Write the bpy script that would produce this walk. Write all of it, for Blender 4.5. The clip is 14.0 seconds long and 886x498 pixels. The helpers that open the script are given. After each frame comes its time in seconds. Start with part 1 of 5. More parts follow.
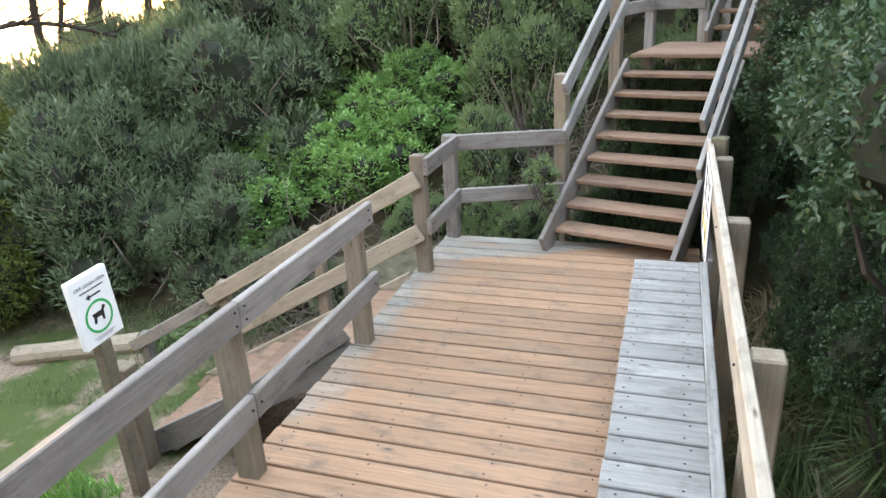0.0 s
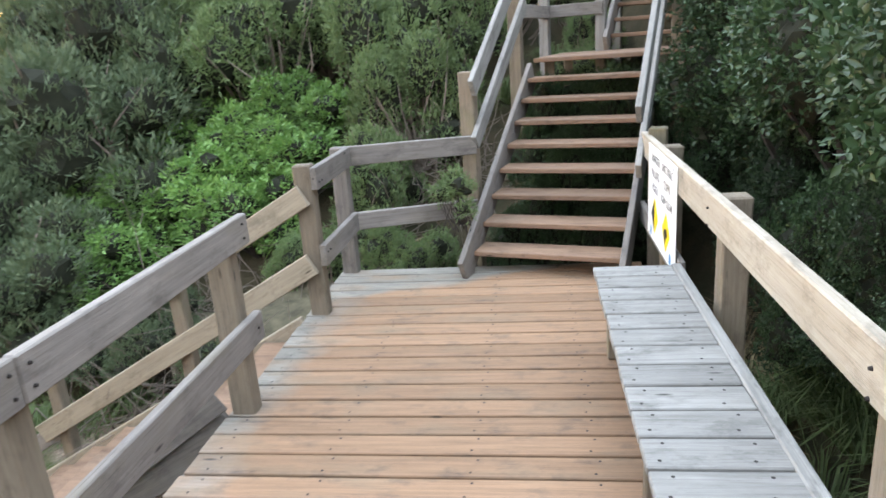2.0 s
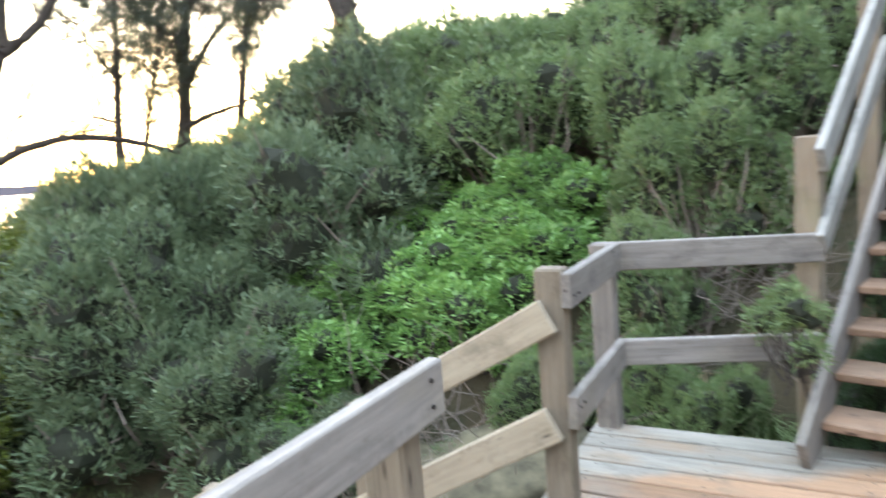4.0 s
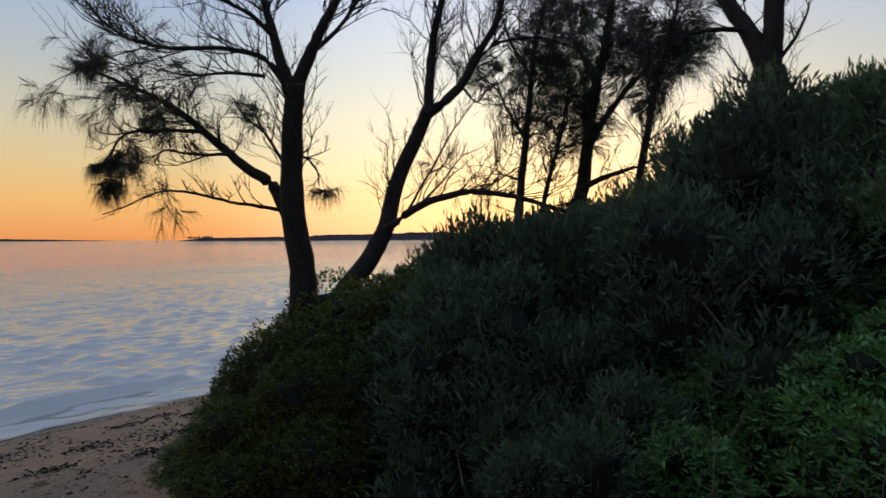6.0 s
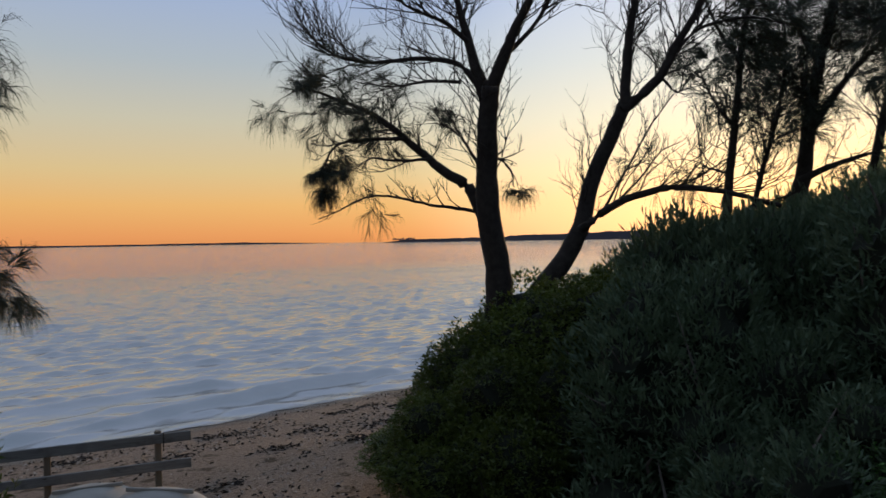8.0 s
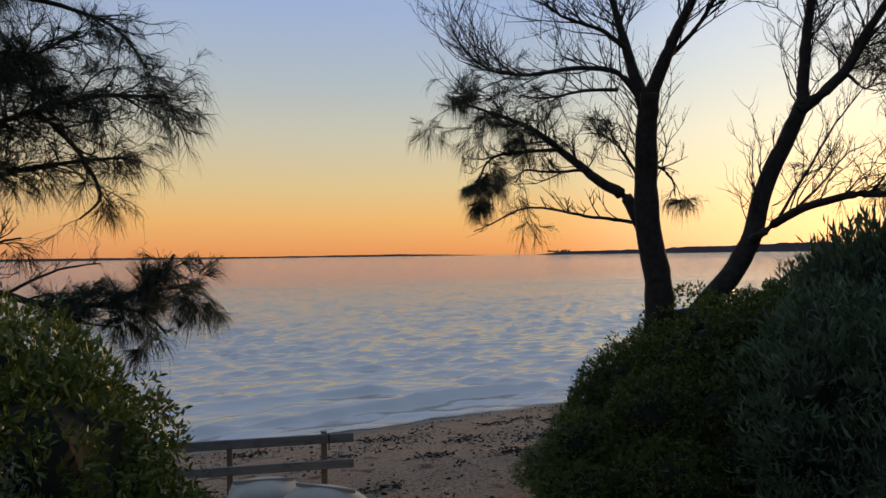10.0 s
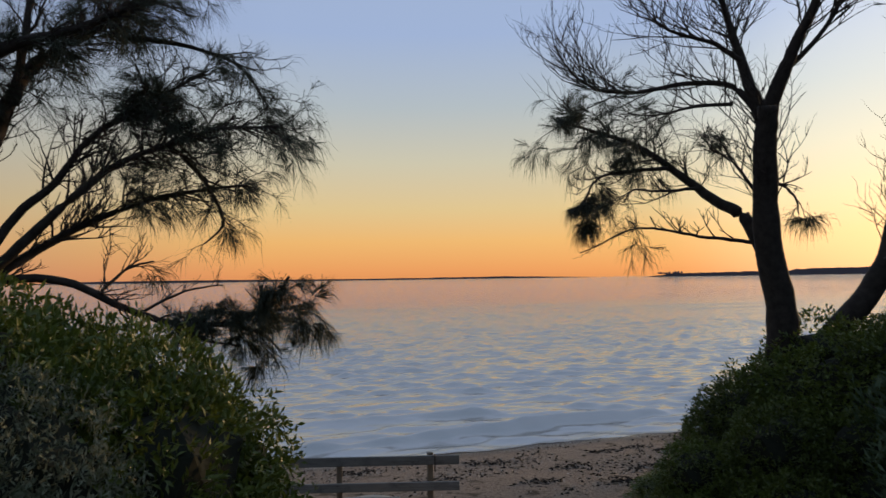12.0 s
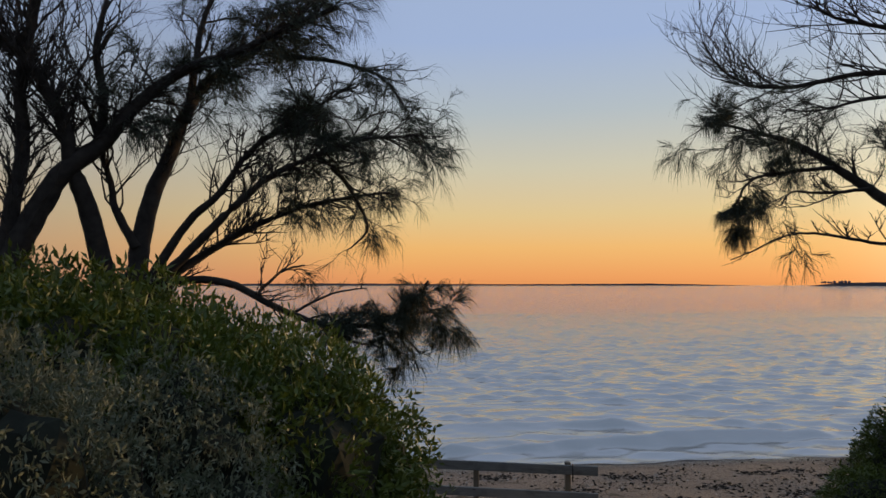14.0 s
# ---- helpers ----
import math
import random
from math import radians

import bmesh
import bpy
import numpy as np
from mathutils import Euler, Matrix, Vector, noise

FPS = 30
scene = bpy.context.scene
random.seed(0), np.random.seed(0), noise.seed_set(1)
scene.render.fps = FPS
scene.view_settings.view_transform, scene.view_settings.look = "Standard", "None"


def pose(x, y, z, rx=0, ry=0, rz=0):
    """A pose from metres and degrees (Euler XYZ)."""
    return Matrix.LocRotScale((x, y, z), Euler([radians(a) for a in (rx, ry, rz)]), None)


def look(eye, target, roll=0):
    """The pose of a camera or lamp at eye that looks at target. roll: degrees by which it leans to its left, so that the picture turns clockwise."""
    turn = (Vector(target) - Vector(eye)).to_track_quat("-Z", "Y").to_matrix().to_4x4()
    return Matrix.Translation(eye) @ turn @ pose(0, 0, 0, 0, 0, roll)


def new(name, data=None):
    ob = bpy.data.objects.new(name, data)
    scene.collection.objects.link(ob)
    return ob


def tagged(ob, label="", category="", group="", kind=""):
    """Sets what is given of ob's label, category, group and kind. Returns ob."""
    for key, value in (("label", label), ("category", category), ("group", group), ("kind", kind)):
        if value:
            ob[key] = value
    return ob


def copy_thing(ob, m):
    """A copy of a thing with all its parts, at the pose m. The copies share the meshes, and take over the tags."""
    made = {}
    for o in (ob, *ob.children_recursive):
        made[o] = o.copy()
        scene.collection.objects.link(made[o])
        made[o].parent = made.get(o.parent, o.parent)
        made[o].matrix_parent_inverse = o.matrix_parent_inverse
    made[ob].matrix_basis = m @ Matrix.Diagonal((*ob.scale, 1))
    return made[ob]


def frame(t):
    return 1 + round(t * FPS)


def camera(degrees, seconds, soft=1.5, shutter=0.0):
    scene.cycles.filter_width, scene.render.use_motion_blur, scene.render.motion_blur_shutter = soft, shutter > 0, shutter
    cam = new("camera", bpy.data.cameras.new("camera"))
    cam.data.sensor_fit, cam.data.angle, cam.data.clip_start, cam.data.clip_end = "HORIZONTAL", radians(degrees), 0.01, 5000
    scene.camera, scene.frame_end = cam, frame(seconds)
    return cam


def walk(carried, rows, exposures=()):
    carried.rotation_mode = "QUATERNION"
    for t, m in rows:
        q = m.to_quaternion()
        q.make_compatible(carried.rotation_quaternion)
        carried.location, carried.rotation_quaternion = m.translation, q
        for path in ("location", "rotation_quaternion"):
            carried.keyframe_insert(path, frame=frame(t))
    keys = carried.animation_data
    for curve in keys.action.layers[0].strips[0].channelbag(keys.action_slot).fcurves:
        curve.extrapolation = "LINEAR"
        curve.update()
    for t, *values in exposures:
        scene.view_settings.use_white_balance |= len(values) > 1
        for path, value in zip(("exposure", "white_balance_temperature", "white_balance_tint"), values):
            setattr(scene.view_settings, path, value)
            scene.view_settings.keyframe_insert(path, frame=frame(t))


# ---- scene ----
# ---- camera ----
cam = camera(66.0, 14.0, shutter=0.3)
PATH = [
    (0, (1.062, -5.806, 2.366), (0.445, -4.049, 1.638), -3.6),
    (0.5, (0.933, -5.534, 2.152), (0.349, -3.751, 1.459), -4.5),
    (1, (0.807, -5.341, 2.006), (0.373, -3.513, 1.321), -4.3),
    (1.5, (0.675, -5.076, 1.845), (0.166, -3.258, 1.186), -5.9),
    (2, (0.579, -4.887, 1.747), (0.300, -2.994, 1.166), -4.4),
    (2.5, (0.509, -4.600, 1.627), (0.306, -2.688, 1.074), -4.8),
    (3, (0.428, -4.193, 1.549), (0.281, -2.261, 1.052), -4.5),
    (3.5, (0.222, -3.766, 1.594), (-0.227, -1.847, 1.253), -4.6),
    (4, (0.011, -3.323, 1.537), (-0.924, -1.574, 1.274), -4.7),
]
STAND = (-0.35, -2.50, 1.55)
TURN = 65.0
PAN = [
    (6.3, -1.61, -0.51, 0.0), (6.5, 0.0, -0.36, -0.1), (7, 3.73, -0.40, -0.43), (7.5, 7.85, -0.67, -0.78),
    (8, 12.20, -0.72, -0.89), (8.5, 16.16, -0.57, -0.88), (9, 19.79, -0.40, -0.84), (9.5, 23.1, -0.05, -0.8),
    (10.25, 25.9, 0.8, -0.8), (11, 28.6, 1.6, -0.8), (11.5, 30.75, 1.92, -0.84), (12, 33.85, 2.45, -0.8),
    (12.5, 37.34, 2.68, -0.73), (13, 40.45, 2.76, -0.51), (13.5, 43.14, 2.88, -0.28), (14, 45.36, 2.99, -0.02),
]


def facing(eye, yaw, pitch, roll):
    y, p = radians(yaw), radians(pitch)
    way = Vector((-math.sin(y) * math.cos(p), math.cos(y) * math.cos(p), math.sin(p)))
    return look(eye, Vector(eye) + way, roll)


rows = [(t, look(e, g, r)) for t, e, g, r in PATH]
rows.append((4.2, facing((-0.07, -3.15, 1.535), 34.4, -5.8, -4.2)))
rows.append((5.2, facing((-0.27, -2.68, 1.55), 53.0, -2.2, -2.0)))
rows += [(t, facing(STAND, TURN + y, p, r)) for t, y, p, r in PAN]
walk(cam, rows, exposures=[(0, 3.58, 7500, 7), (3.3, 3.6, 7400, 7), (4.2, 3.98, 7100, 4), (5.1, 1.9, 6700, 5), (6.2, -0.08, 6000, 7), (14.0, 0.0, 6100, 6)])

# ---- world and sun ----
SUN_LEFT = 49.5          # degrees to the left of the deck's axis
SUN_HIGH = 3.6
world = bpy.data.worlds.new("dusk")
scene.world = world
world.use_nodes = True
wt = world.node_tree
sky = wt.nodes.new("ShaderNodeTexSky")
sky.sky_type = "NISHITA"
sky.sun_disc = False
sky.sun_elevation = radians(SUN_HIGH)
sky.sun_rotation = radians(-SUN_LEFT)
sky.air_density, sky.dust_density, sky.ozone_density = 1.0, 1.0, 2.0


def wnode(kind, **values):
    n = wt.nodes.new(kind)
    for k, v in values.items():
        n.inputs[int(k[1:])].default_value = v
    return n


# the clear evening sky: an orange band on the sunset side, dusk blue overhead and behind
heading = wt.nodes.new("ShaderNodeTexCoord")
parts = wt.nodes.new("ShaderNodeSeparateXYZ")
wt.links.new(heading.outputs["Generated"], parts.inputs[0])


def gradient(stops):
    n = wt.nodes.new("ShaderNodeValToRGB")
    els = n.color_ramp.elements
    while len(els) < len(stops):
        els.new(0.5)
    for e, (pos, col) in zip(els, stops):
        e.position, e.color = pos, (*col, 1)
    wt.links.new(parts.outputs[2], n.inputs[0])
    return n.outputs[0]


warm = gradient([(0.0, (0.80, 0.29, 0.095)), (0.012, (0.84, 0.32, 0.105)), (0.054, (0.86, 0.43, 0.13)), (0.10, (0.76, 0.51, 0.22)),
                 (0.168, (0.63, 0.53, 0.36)), (0.245, (0.47, 0.48, 0.48)), (0.34, (0.37, 0.43, 0.61)), (0.55, (0.37, 0.43, 0.58)), (1.0, (0.27, 0.34, 0.47))])
cool = gradient([(0.0, (0.20, 0.16, 0.17)), (0.10, (0.22, 0.185, 0.19)), (0.25, (0.18, 0.19, 0.24)), (1.0, (0.27, 0.34, 0.47))])
aim = wt.nodes.new("ShaderNodeVectorMath")
aim.operation = "DOT_PRODUCT"
wt.links.new(heading.outputs["Generated"], aim.inputs[0])
aim.inputs[1].default_value = (-math.sin(radians(SUN_LEFT)), math.cos(radians(SUN_LEFT)), math.sin(radians(SUN_HIGH)))
side = wnode("ShaderNodeMapRange", _1=-0.5, _2=0.45)
wt.links.new(aim.outputs["Value"], side.inputs[0])
dome = wt.nodes.new("ShaderNodeMix")
dome.data_type = "RGBA"
wt.links.new(side.outputs[0], dome.inputs[0])
wt.links.new(cool, dome.inputs[6])
wt.links.new(warm, dome.inputs[7])
near_sun = wnode("ShaderNodeMapRange", _1=0.82, _2=1.0)
near_sun.interpolation_type = "SMOOTHERSTEP"
wt.links.new(aim.outputs["Value"], near_sun.inputs[0])
glow = wt.nodes.new("ShaderNodeMix")
glow.data_type, glow.blend_type = "RGBA", "ADD"
wt.links.new(near_sun.outputs[0], glow.inputs[0])
wt.links.new(dome.outputs[2], glow.inputs[6])
glow.inputs[7].default_value = (0.16, 0.11, 0.04, 1)
# the pale veil of light above the set sun
veil_aim = wt.nodes.new("ShaderNodeVectorMath")
veil_aim.operation = "DOT_PRODUCT"
wt.links.new(heading.outputs["Generated"], veil_aim.inputs[0])
veil_aim.inputs[1].default_value = (-math.sin(radians(58)) * math.cos(radians(9)), math.cos(radians(58)) * math.cos(radians(9)), math.sin(radians(9)))
veil_near = wnode("ShaderNodeMapRange", _1=0.90, _2=1.0)
veil_near.interpolation_type = "SMOOTHERSTEP"
wt.links.new(veil_aim.outputs["Value"], veil_near.inputs[0])
veil = wt.nodes.new("ShaderNodeMix")
veil.data_type, veil.blend_type = "RGBA", "ADD"
wt.links.new(veil_near.outputs[0], veil.inputs[0])
wt.links.new(glow.outputs[2], veil.inputs[6])
veil.inputs[7].default_value = (0.17, 0.17, 0.16, 1)
both = wt.nodes.new("ShaderNodeMix")
both.data_type = "RGBA"
both.inputs[0].default_value = 0.03
wt.links.new(veil.outputs[2], both.inputs[6])
wt.links.new(sky.outputs["Color"], both.inputs[7])
wt.nodes["Background"].inputs["Strength"].default_value = 1.0
wt.links.new(both.outputs[2], wt.nodes["Background"].inputs["Color"])
sun = new("sun", bpy.data.lights.new("sun", "SUN"))
sun.data.energy, sun.data.angle, sun.data.color = 2.0, radians(0.6), (1.0, 0.62, 0.30)
sun.matrix_world = look((0, 0, 0), (math.sin(radians(SUN_LEFT)), -math.cos(radians(SUN_LEFT)), -math.tan(radians(SUN_HIGH))))


# ---- materials ----
def material(name, rough=0.8, spec=0.3):
    m = bpy.data.materials.new(name)
    m.use_nodes = True
    b = m.node_tree.nodes["Principled BSDF"]
    b.inputs["Roughness"].default_value = rough
    b.inputs["Specular IOR Level"].default_value = spec
    return m, m.node_tree, b


def mixed(nt, fac, a, b):
    n = nt.nodes.new("ShaderNodeMix")
    n.data_type = "RGBA"
    for value, slot in ((fac, 0), (a, 6), (b, 7)):
        if isinstance(value, bpy.types.NodeSocket):
            nt.links.new(value, n.inputs[slot])
        else:
            n.inputs[slot].default_value = value if slot == 0 else (*value, 1)
    return n.outputs[2]


def ramp(nt, src, a, b):
    n = nt.nodes.new("ShaderNodeMapRange")
    nt.links.new(src, n.inputs[0])
    n.inputs[1].default_value, n.inputs[2].default_value = a, b
    return n.outputs[0]


def noisy(nt, vec, scale, detail=4, stretch=(1, 1, 1), rough=0.6):
    mp = nt.nodes.new("ShaderNodeMapping")
    mp.inputs["Scale"].default_value = stretch
    nt.links.new(vec, mp.inputs["Vector"])
    n = nt.nodes.new("ShaderNodeTexNoise")
    n.inputs["Scale"].default_value, n.inputs["Detail"].default_value = scale, detail
    n.inputs["Roughness"].default_value = rough
    nt.links.new(mp.outputs[0], n.inputs["Vector"])
    return n.outputs[0]


def bump(nt, b, src, strength, dist):
    n = nt.nodes.new("ShaderNodeBump")
    n.inputs["Strength"].default_value, n.inputs["Distance"].default_value = strength, dist
    nt.links.new(src, n.inputs["Height"])
    nt.links.new(n.outputs[0], b.inputs["Normal"])


def math_node(nt, op, a, b):
    n = nt.nodes.new("ShaderNodeMath")
    n.operation = op
    for i, v in enumerate((a, b)):
        if isinstance(v, bpy.types.NodeSocket):
            nt.links.new(v, n.inputs[i])
        else:
            n.inputs[i].default_value = v
    return n.outputs[0]


def wood(name, light, dark, stain, worn=None, vary=(0.78, 1.12)):
    """Weathered timber, grain along the board's own x axis. worn: colour of a trodden stretch of the deck."""
    age = 0.74
    light, dark, stain = (tuple(c * age for c in col) for col in (light, dark, stain))
    worn = tuple(c * 0.84 for c in worn) if worn else None
    m, nt, b = material(name, 0.82, 0.25)
    tc = nt.nodes.new("ShaderNodeTexCoord")
    info = nt.nodes.new("ShaderNodeObjectInfo")
    shift = nt.nodes.new("ShaderNodeVectorMath")
    shift.operation = "SCALE"
    rnd = nt.nodes.new("ShaderNodeCombineXYZ")
    for i in range(3):
        nt.links.new(info.outputs["Random"], rnd.inputs[i])
    nt.links.new(rnd.outputs[0], shift.inputs[0])
    shift.inputs["Scale"].default_value = 37.0
    add = nt.nodes.new("ShaderNodeVectorMath")
    nt.links.new(tc.outputs["Object"], add.inputs[0])
    nt.links.new(shift.outputs[0], add.inputs[1])
    v = add.outputs[0]
    grain = noisy(nt, v, 14, 6, (0.12, 3.2, 3.2), 0.7)
    fine = noisy(nt, v, 60, 3, (0.06, 4, 4), 0.7)
    blotch = noisy(nt, v, 2.4, 4, (0.6, 1.5, 1.5))
    knots = nt.nodes.new("ShaderNodeTexVoronoi")
    kmap = nt.nodes.new("ShaderNodeMapping")
    kmap.inputs["Scale"].default_value = (2.2, 9, 9)
    nt.links.new(v, kmap.inputs["Vector"])
    nt.links.new(kmap.outputs[0], knots.inputs["Vector"])
    knots.inputs["Scale"].default_value = 1.0
    tone = math_node(nt, "ADD", math_node(nt, "MULTIPLY", grain, 0.5), math_node(nt, "MULTIPLY", noisy(nt, v, 5.0, 5, (0.35, 1.3, 1.3), 0.7), 0.5))
    base = mixed(nt, ramp(nt, tone, 0.36, 0.66), light, dark)
    if worn:
        geo = nt.nodes.new("ShaderNodeNewGeometry")
        sep = nt.nodes.new("ShaderNodeSeparateXYZ")
        nt.links.new(geo.outputs["Position"], sep.inputs[0])
        edge = noisy(nt, geo.outputs["Position"], 1.3, 5)
        wob = math_node(nt, "MULTIPLY", math_node(nt, "SUBTRACT", edge, 0.5), 1.5)
        side = math_node(nt, "SUBTRACT", math_node(nt, "MULTIPLY", sep.outputs[1], 0.12), sep.outputs[0])
        corner = math_node(nt, "SUBTRACT", math_node(nt, "MULTIPLY", sep.outputs[1], 4.0), math_node(nt, "MULTIPLY", sep.outputs[0], 1.5))
        corner = math_node(nt, "ADD", corner, 0.9)
        far = math_node(nt, "ADD", math_node(nt, "MAXIMUM", side, corner), wob)
        mask = ramp(nt, far, 0.88, 0.52)
        grainy = mixed(nt, ramp(nt, grain, 0.3, 0.7), worn, tuple(c * 0.62 for c in worn))
        base = mixed(nt, mask, base, grainy)
    base = mixed(nt, ramp(nt, blotch, 0.52, 0.75), base, stain)
    base = mixed(nt, math_node(nt, "MULTIPLY", ramp(nt, fine, 0.52, 0.76), 0.55), base, tuple(c * 0.35 for c in dark))
    base = mixed(nt, ramp(nt, knots.outputs["Distance"], 0.09, 0.03), base, tuple(c * 0.3 for c in dark))
    grime = noisy(nt, v, 9.0, 6, (0.5, 1.0, 1.0), 0.75)
    base = mixed(nt, math_node(nt, "MULTIPLY", ramp(nt, grime, 0.52, 0.70), 0.6), base, tuple(c * 0.5 for c in dark))
    hsv = nt.nodes.new("ShaderNodeHueSaturation")
    nt.links.new(base, hsv.inputs["Color"])
    val = nt.nodes.new("ShaderNodeMapRange")
    nt.links.new(info.outputs["Random"], val.inputs[0])
    val.inputs[3].default_value, val.inputs[4].default_value = vary
    nt.links.new(val.outputs[0], hsv.inputs["Value"])
    nt.links.new(hsv.outputs[0], b.inputs["Base Color"])
    bump(nt, b, math_node(nt, "ADD", grain, fine), 0.5, 0.004)
    return m


def plain(name, colour, rough=0.6, metal=0.0, vary=0.25, scale=8):
    m, nt, b = material(name, rough)
    tc = nt.nodes.new("ShaderNodeTexCoord")
    n = noisy(nt, tc.outputs["Object"], scale, 5)
    nt.links.new(mixed(nt, ramp(nt, n, 0.3, 0.75), colour, tuple(c * (1 - vary) for c in colour)), b.inputs["Base Color"])
    b.inputs["Metallic"].default_value = metal
    bump(nt, b, n, 0.15, 0.003)
    return m


def leafy(name, young, old, gloss=0.45, through_light=0.25):
    """Leaves: colour varies leaf by leaf and, in broad drifts, over the plant."""
    m, nt, b = material(name, gloss, 0.4)
    geo = nt.nodes.new("ShaderNodeNewGeometry")
    drift = noisy(nt, geo.outputs["Position"], 1.6, 3)
    mixfac = math_node(nt, "ADD", math_node(nt, "MULTIPLY", geo.outputs["Random Per Island"], 0.6), math_node(nt, "SUBTRACT", drift, 0.3))
    col = mixed(nt, mixfac, young, old)
    info = nt.nodes.new("ShaderNodeObjectInfo")
    hsv = nt.nodes.new("ShaderNodeHueSaturation")
    val = nt.nodes.new("ShaderNodeMapRange")
    nt.links.new(info.outputs["Random"], val.inputs[0])
    val.inputs[3].default_value, val.inputs[4].default_value = 0.8, 1.2
    nt.links.new(val.outputs[0], hsv.inputs["Value"])
    nt.links.new(col, hsv.inputs["Color"])
    nt.links.new(hsv.outputs[0], b.inputs["Base Color"])
    tr = nt.nodes.new("ShaderNodeBsdfTranslucent")
    nt.links.new(hsv.outputs[0], tr.inputs["Color"])
    mix = nt.nodes.new("ShaderNodeMixShader")
    mix.inputs[0].default_value = through_light
    nt.links.new(b.outputs[0], mix.inputs[1])
    nt.links.new(tr.outputs[0], mix.inputs[2])
    nt.links.new(mix.outputs[0], nt.nodes["Material Output"].inputs["Surface"])
    return m


DECK_WOOD = wood("deck_timber", (0.37, 0.35, 0.30), (0.21, 0.19, 0.165), (0.31, 0.22, 0.145), worn=(0.40, 0.245, 0.15))
GREY_WOOD = wood("grey_timber", (0.38, 0.37, 0.345), (0.19, 0.185, 0.17), (0.30, 0.295, 0.27), vary=(0.86, 1.08))
RAIL_WOOD = wood("rail_timber", (0.34, 0.31, 0.28), (0.19, 0.17, 0.155), (0.26, 0.23, 0.18))
WORN_RAIL = wood("worn_pale_timber", (0.58, 0.52, 0.43), (0.42, 0.36, 0.28), (0.47, 0.41, 0.33))
PALE_WOOD = wood("pale_timber", (0.42, 0.36, 0.27), (0.27, 0.225, 0.165), (0.34, 0.285, 0.21))
POST_WOOD = wood("post_timber", (0.32, 0.265, 0.20), (0.185, 0.15, 0.11), (0.20, 0.195, 0.11))
TREAD_WOOD = wood("tread_timber", (0.36, 0.225, 0.145), (0.21, 0.135, 0.095), (0.30, 0.21, 0.15))
NAIL = plain("rusty_nail", (0.035, 0.03, 0.028), 0.6, 0.5)
BARK = plain("tree_bark", (0.055, 0.045, 0.038), 0.95, 0, 0.6, 12)
TWIG = plain("dead_twig", (0.22, 0.18, 0.15), 0.9, 0, 0.4, 20)
LEAF_BRIGHT = leafy("bright_leaves", (0.21, 0.36, 0.095), (0.085, 0.19, 0.05), 0.4)
LEAF_DULL = leafy("grey_green_leaves", (0.155, 0.20, 0.105), (0.062, 0.10, 0.053), 0.6)
LEAF_FRESH = leafy("hill_leaves", (0.155, 0.215, 0.085), (0.075, 0.12, 0.05), 0.55)
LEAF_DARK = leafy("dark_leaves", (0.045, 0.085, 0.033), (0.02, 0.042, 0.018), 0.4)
LEAF_OLIVE = leafy("olive_leaves", (0.13, 0.16, 0.022), (0.05, 0.075, 0.015), 0.4)
LEAF_PALE = leafy("silvery_leaves", (0.28, 0.285, 0.19), (0.065, 0.09, 0.042), 0.6)
NEEDLE = leafy("sheoak_needles", (0.05, 0.06, 0.035), (0.03, 0.035, 0.02), 0.7, 0.15)
GRASS = leafy("grass_blades", (0.14, 0.19, 0.07), (0.07, 0.11, 0.04), 0.6)
STRAW = leafy("dry_grass", (0.36, 0.29, 0.18), (0.20, 0.15, 0.09), 0.7)
# near-black: the shade inside shrub crowns, put into the colour
CORE = plain("crown_shade", (0.022, 0.025, 0.014), 0.95, 0, 0.6, 9)
WHITE = plain("painted_white", (0.80, 0.80, 0.78), 0.45, 0, 0.06)
BLACK = plain("printed_black", (0.02, 0.02, 0.02), 0.5, 0, 0.1)
GREEN = plain("printed_green", (0.03, 0.36, 0.10), 0.5, 0, 0.1)
YELLOW = plain("printed_yellow", (0.80, 0.60, 0.02), 0.5, 0, 0.1)
BLUE = plain("printed_blue", (0.10, 0.28, 0.50), 0.5, 0, 0.1)
STEEL = plain("galvanised_steel", (0.45, 0.45, 0.46), 0.45, 0.8, 0.2)
HULL = plain("dinghy_hull", (0.40, 0.37, 0.32), 0.5, 0, 0.25, 3)
SHELL = plain("shell_grit", (0.55, 0.50, 0.44), 0.7, 0, 0.5, 6)
# evening haze over the far shore is mixed into this colour
FAR = plain("hazy_far_land", (0.11, 0.10, 0.12), 1.0, 0, 0.2, 0.01)
ROCK = plain("rock", (0.12, 0.105, 0.065), 0.95, 0, 0.75, 7)

# ground: sand, wrack and leaf litter, by the lie of the land
GROUND, nt, b = material("ground_sand_and_litter", 0.95, 0.2)
geo = nt.nodes.new("ShaderNodeNewGeometry")
sep = nt.nodes.new("ShaderNodeSeparateXYZ")
nt.links.new(geo.outputs["Position"], sep.inputs[0])
n1 = noisy(nt, geo.outputs["Position"], 3.0, 6)
n2 = noisy(nt, geo.outputs["Position"], 45.0, 3)
n3 = noisy(nt, geo.outputs["Position"], 0.7, 5)
n4 = noisy(nt, geo.outputs["Position"], 18.0, 6, (1, 1, 1), 0.75)
sand = mixed(nt, ramp(nt, n2, 0.35, 0.7), (0.36, 0.275, 0.205), (0.20, 0.15, 0.11))
sand = mixed(nt, ramp(nt, n4, 0.52, 0.68), sand, (0.09, 0.065, 0.045))
sand = mixed(nt, ramp(nt, n4, 0.40, 0.30), sand, (0.42, 0.35, 0.275))
sand = mixed(nt, ramp(nt, n1, 0.58, 0.66), sand, (0.10, 0.075, 0.05))
soil = mixed(nt, ramp(nt, n1, 0.4, 0.7), (0.075, 0.06, 0.035), (0.035, 0.04, 0.02))
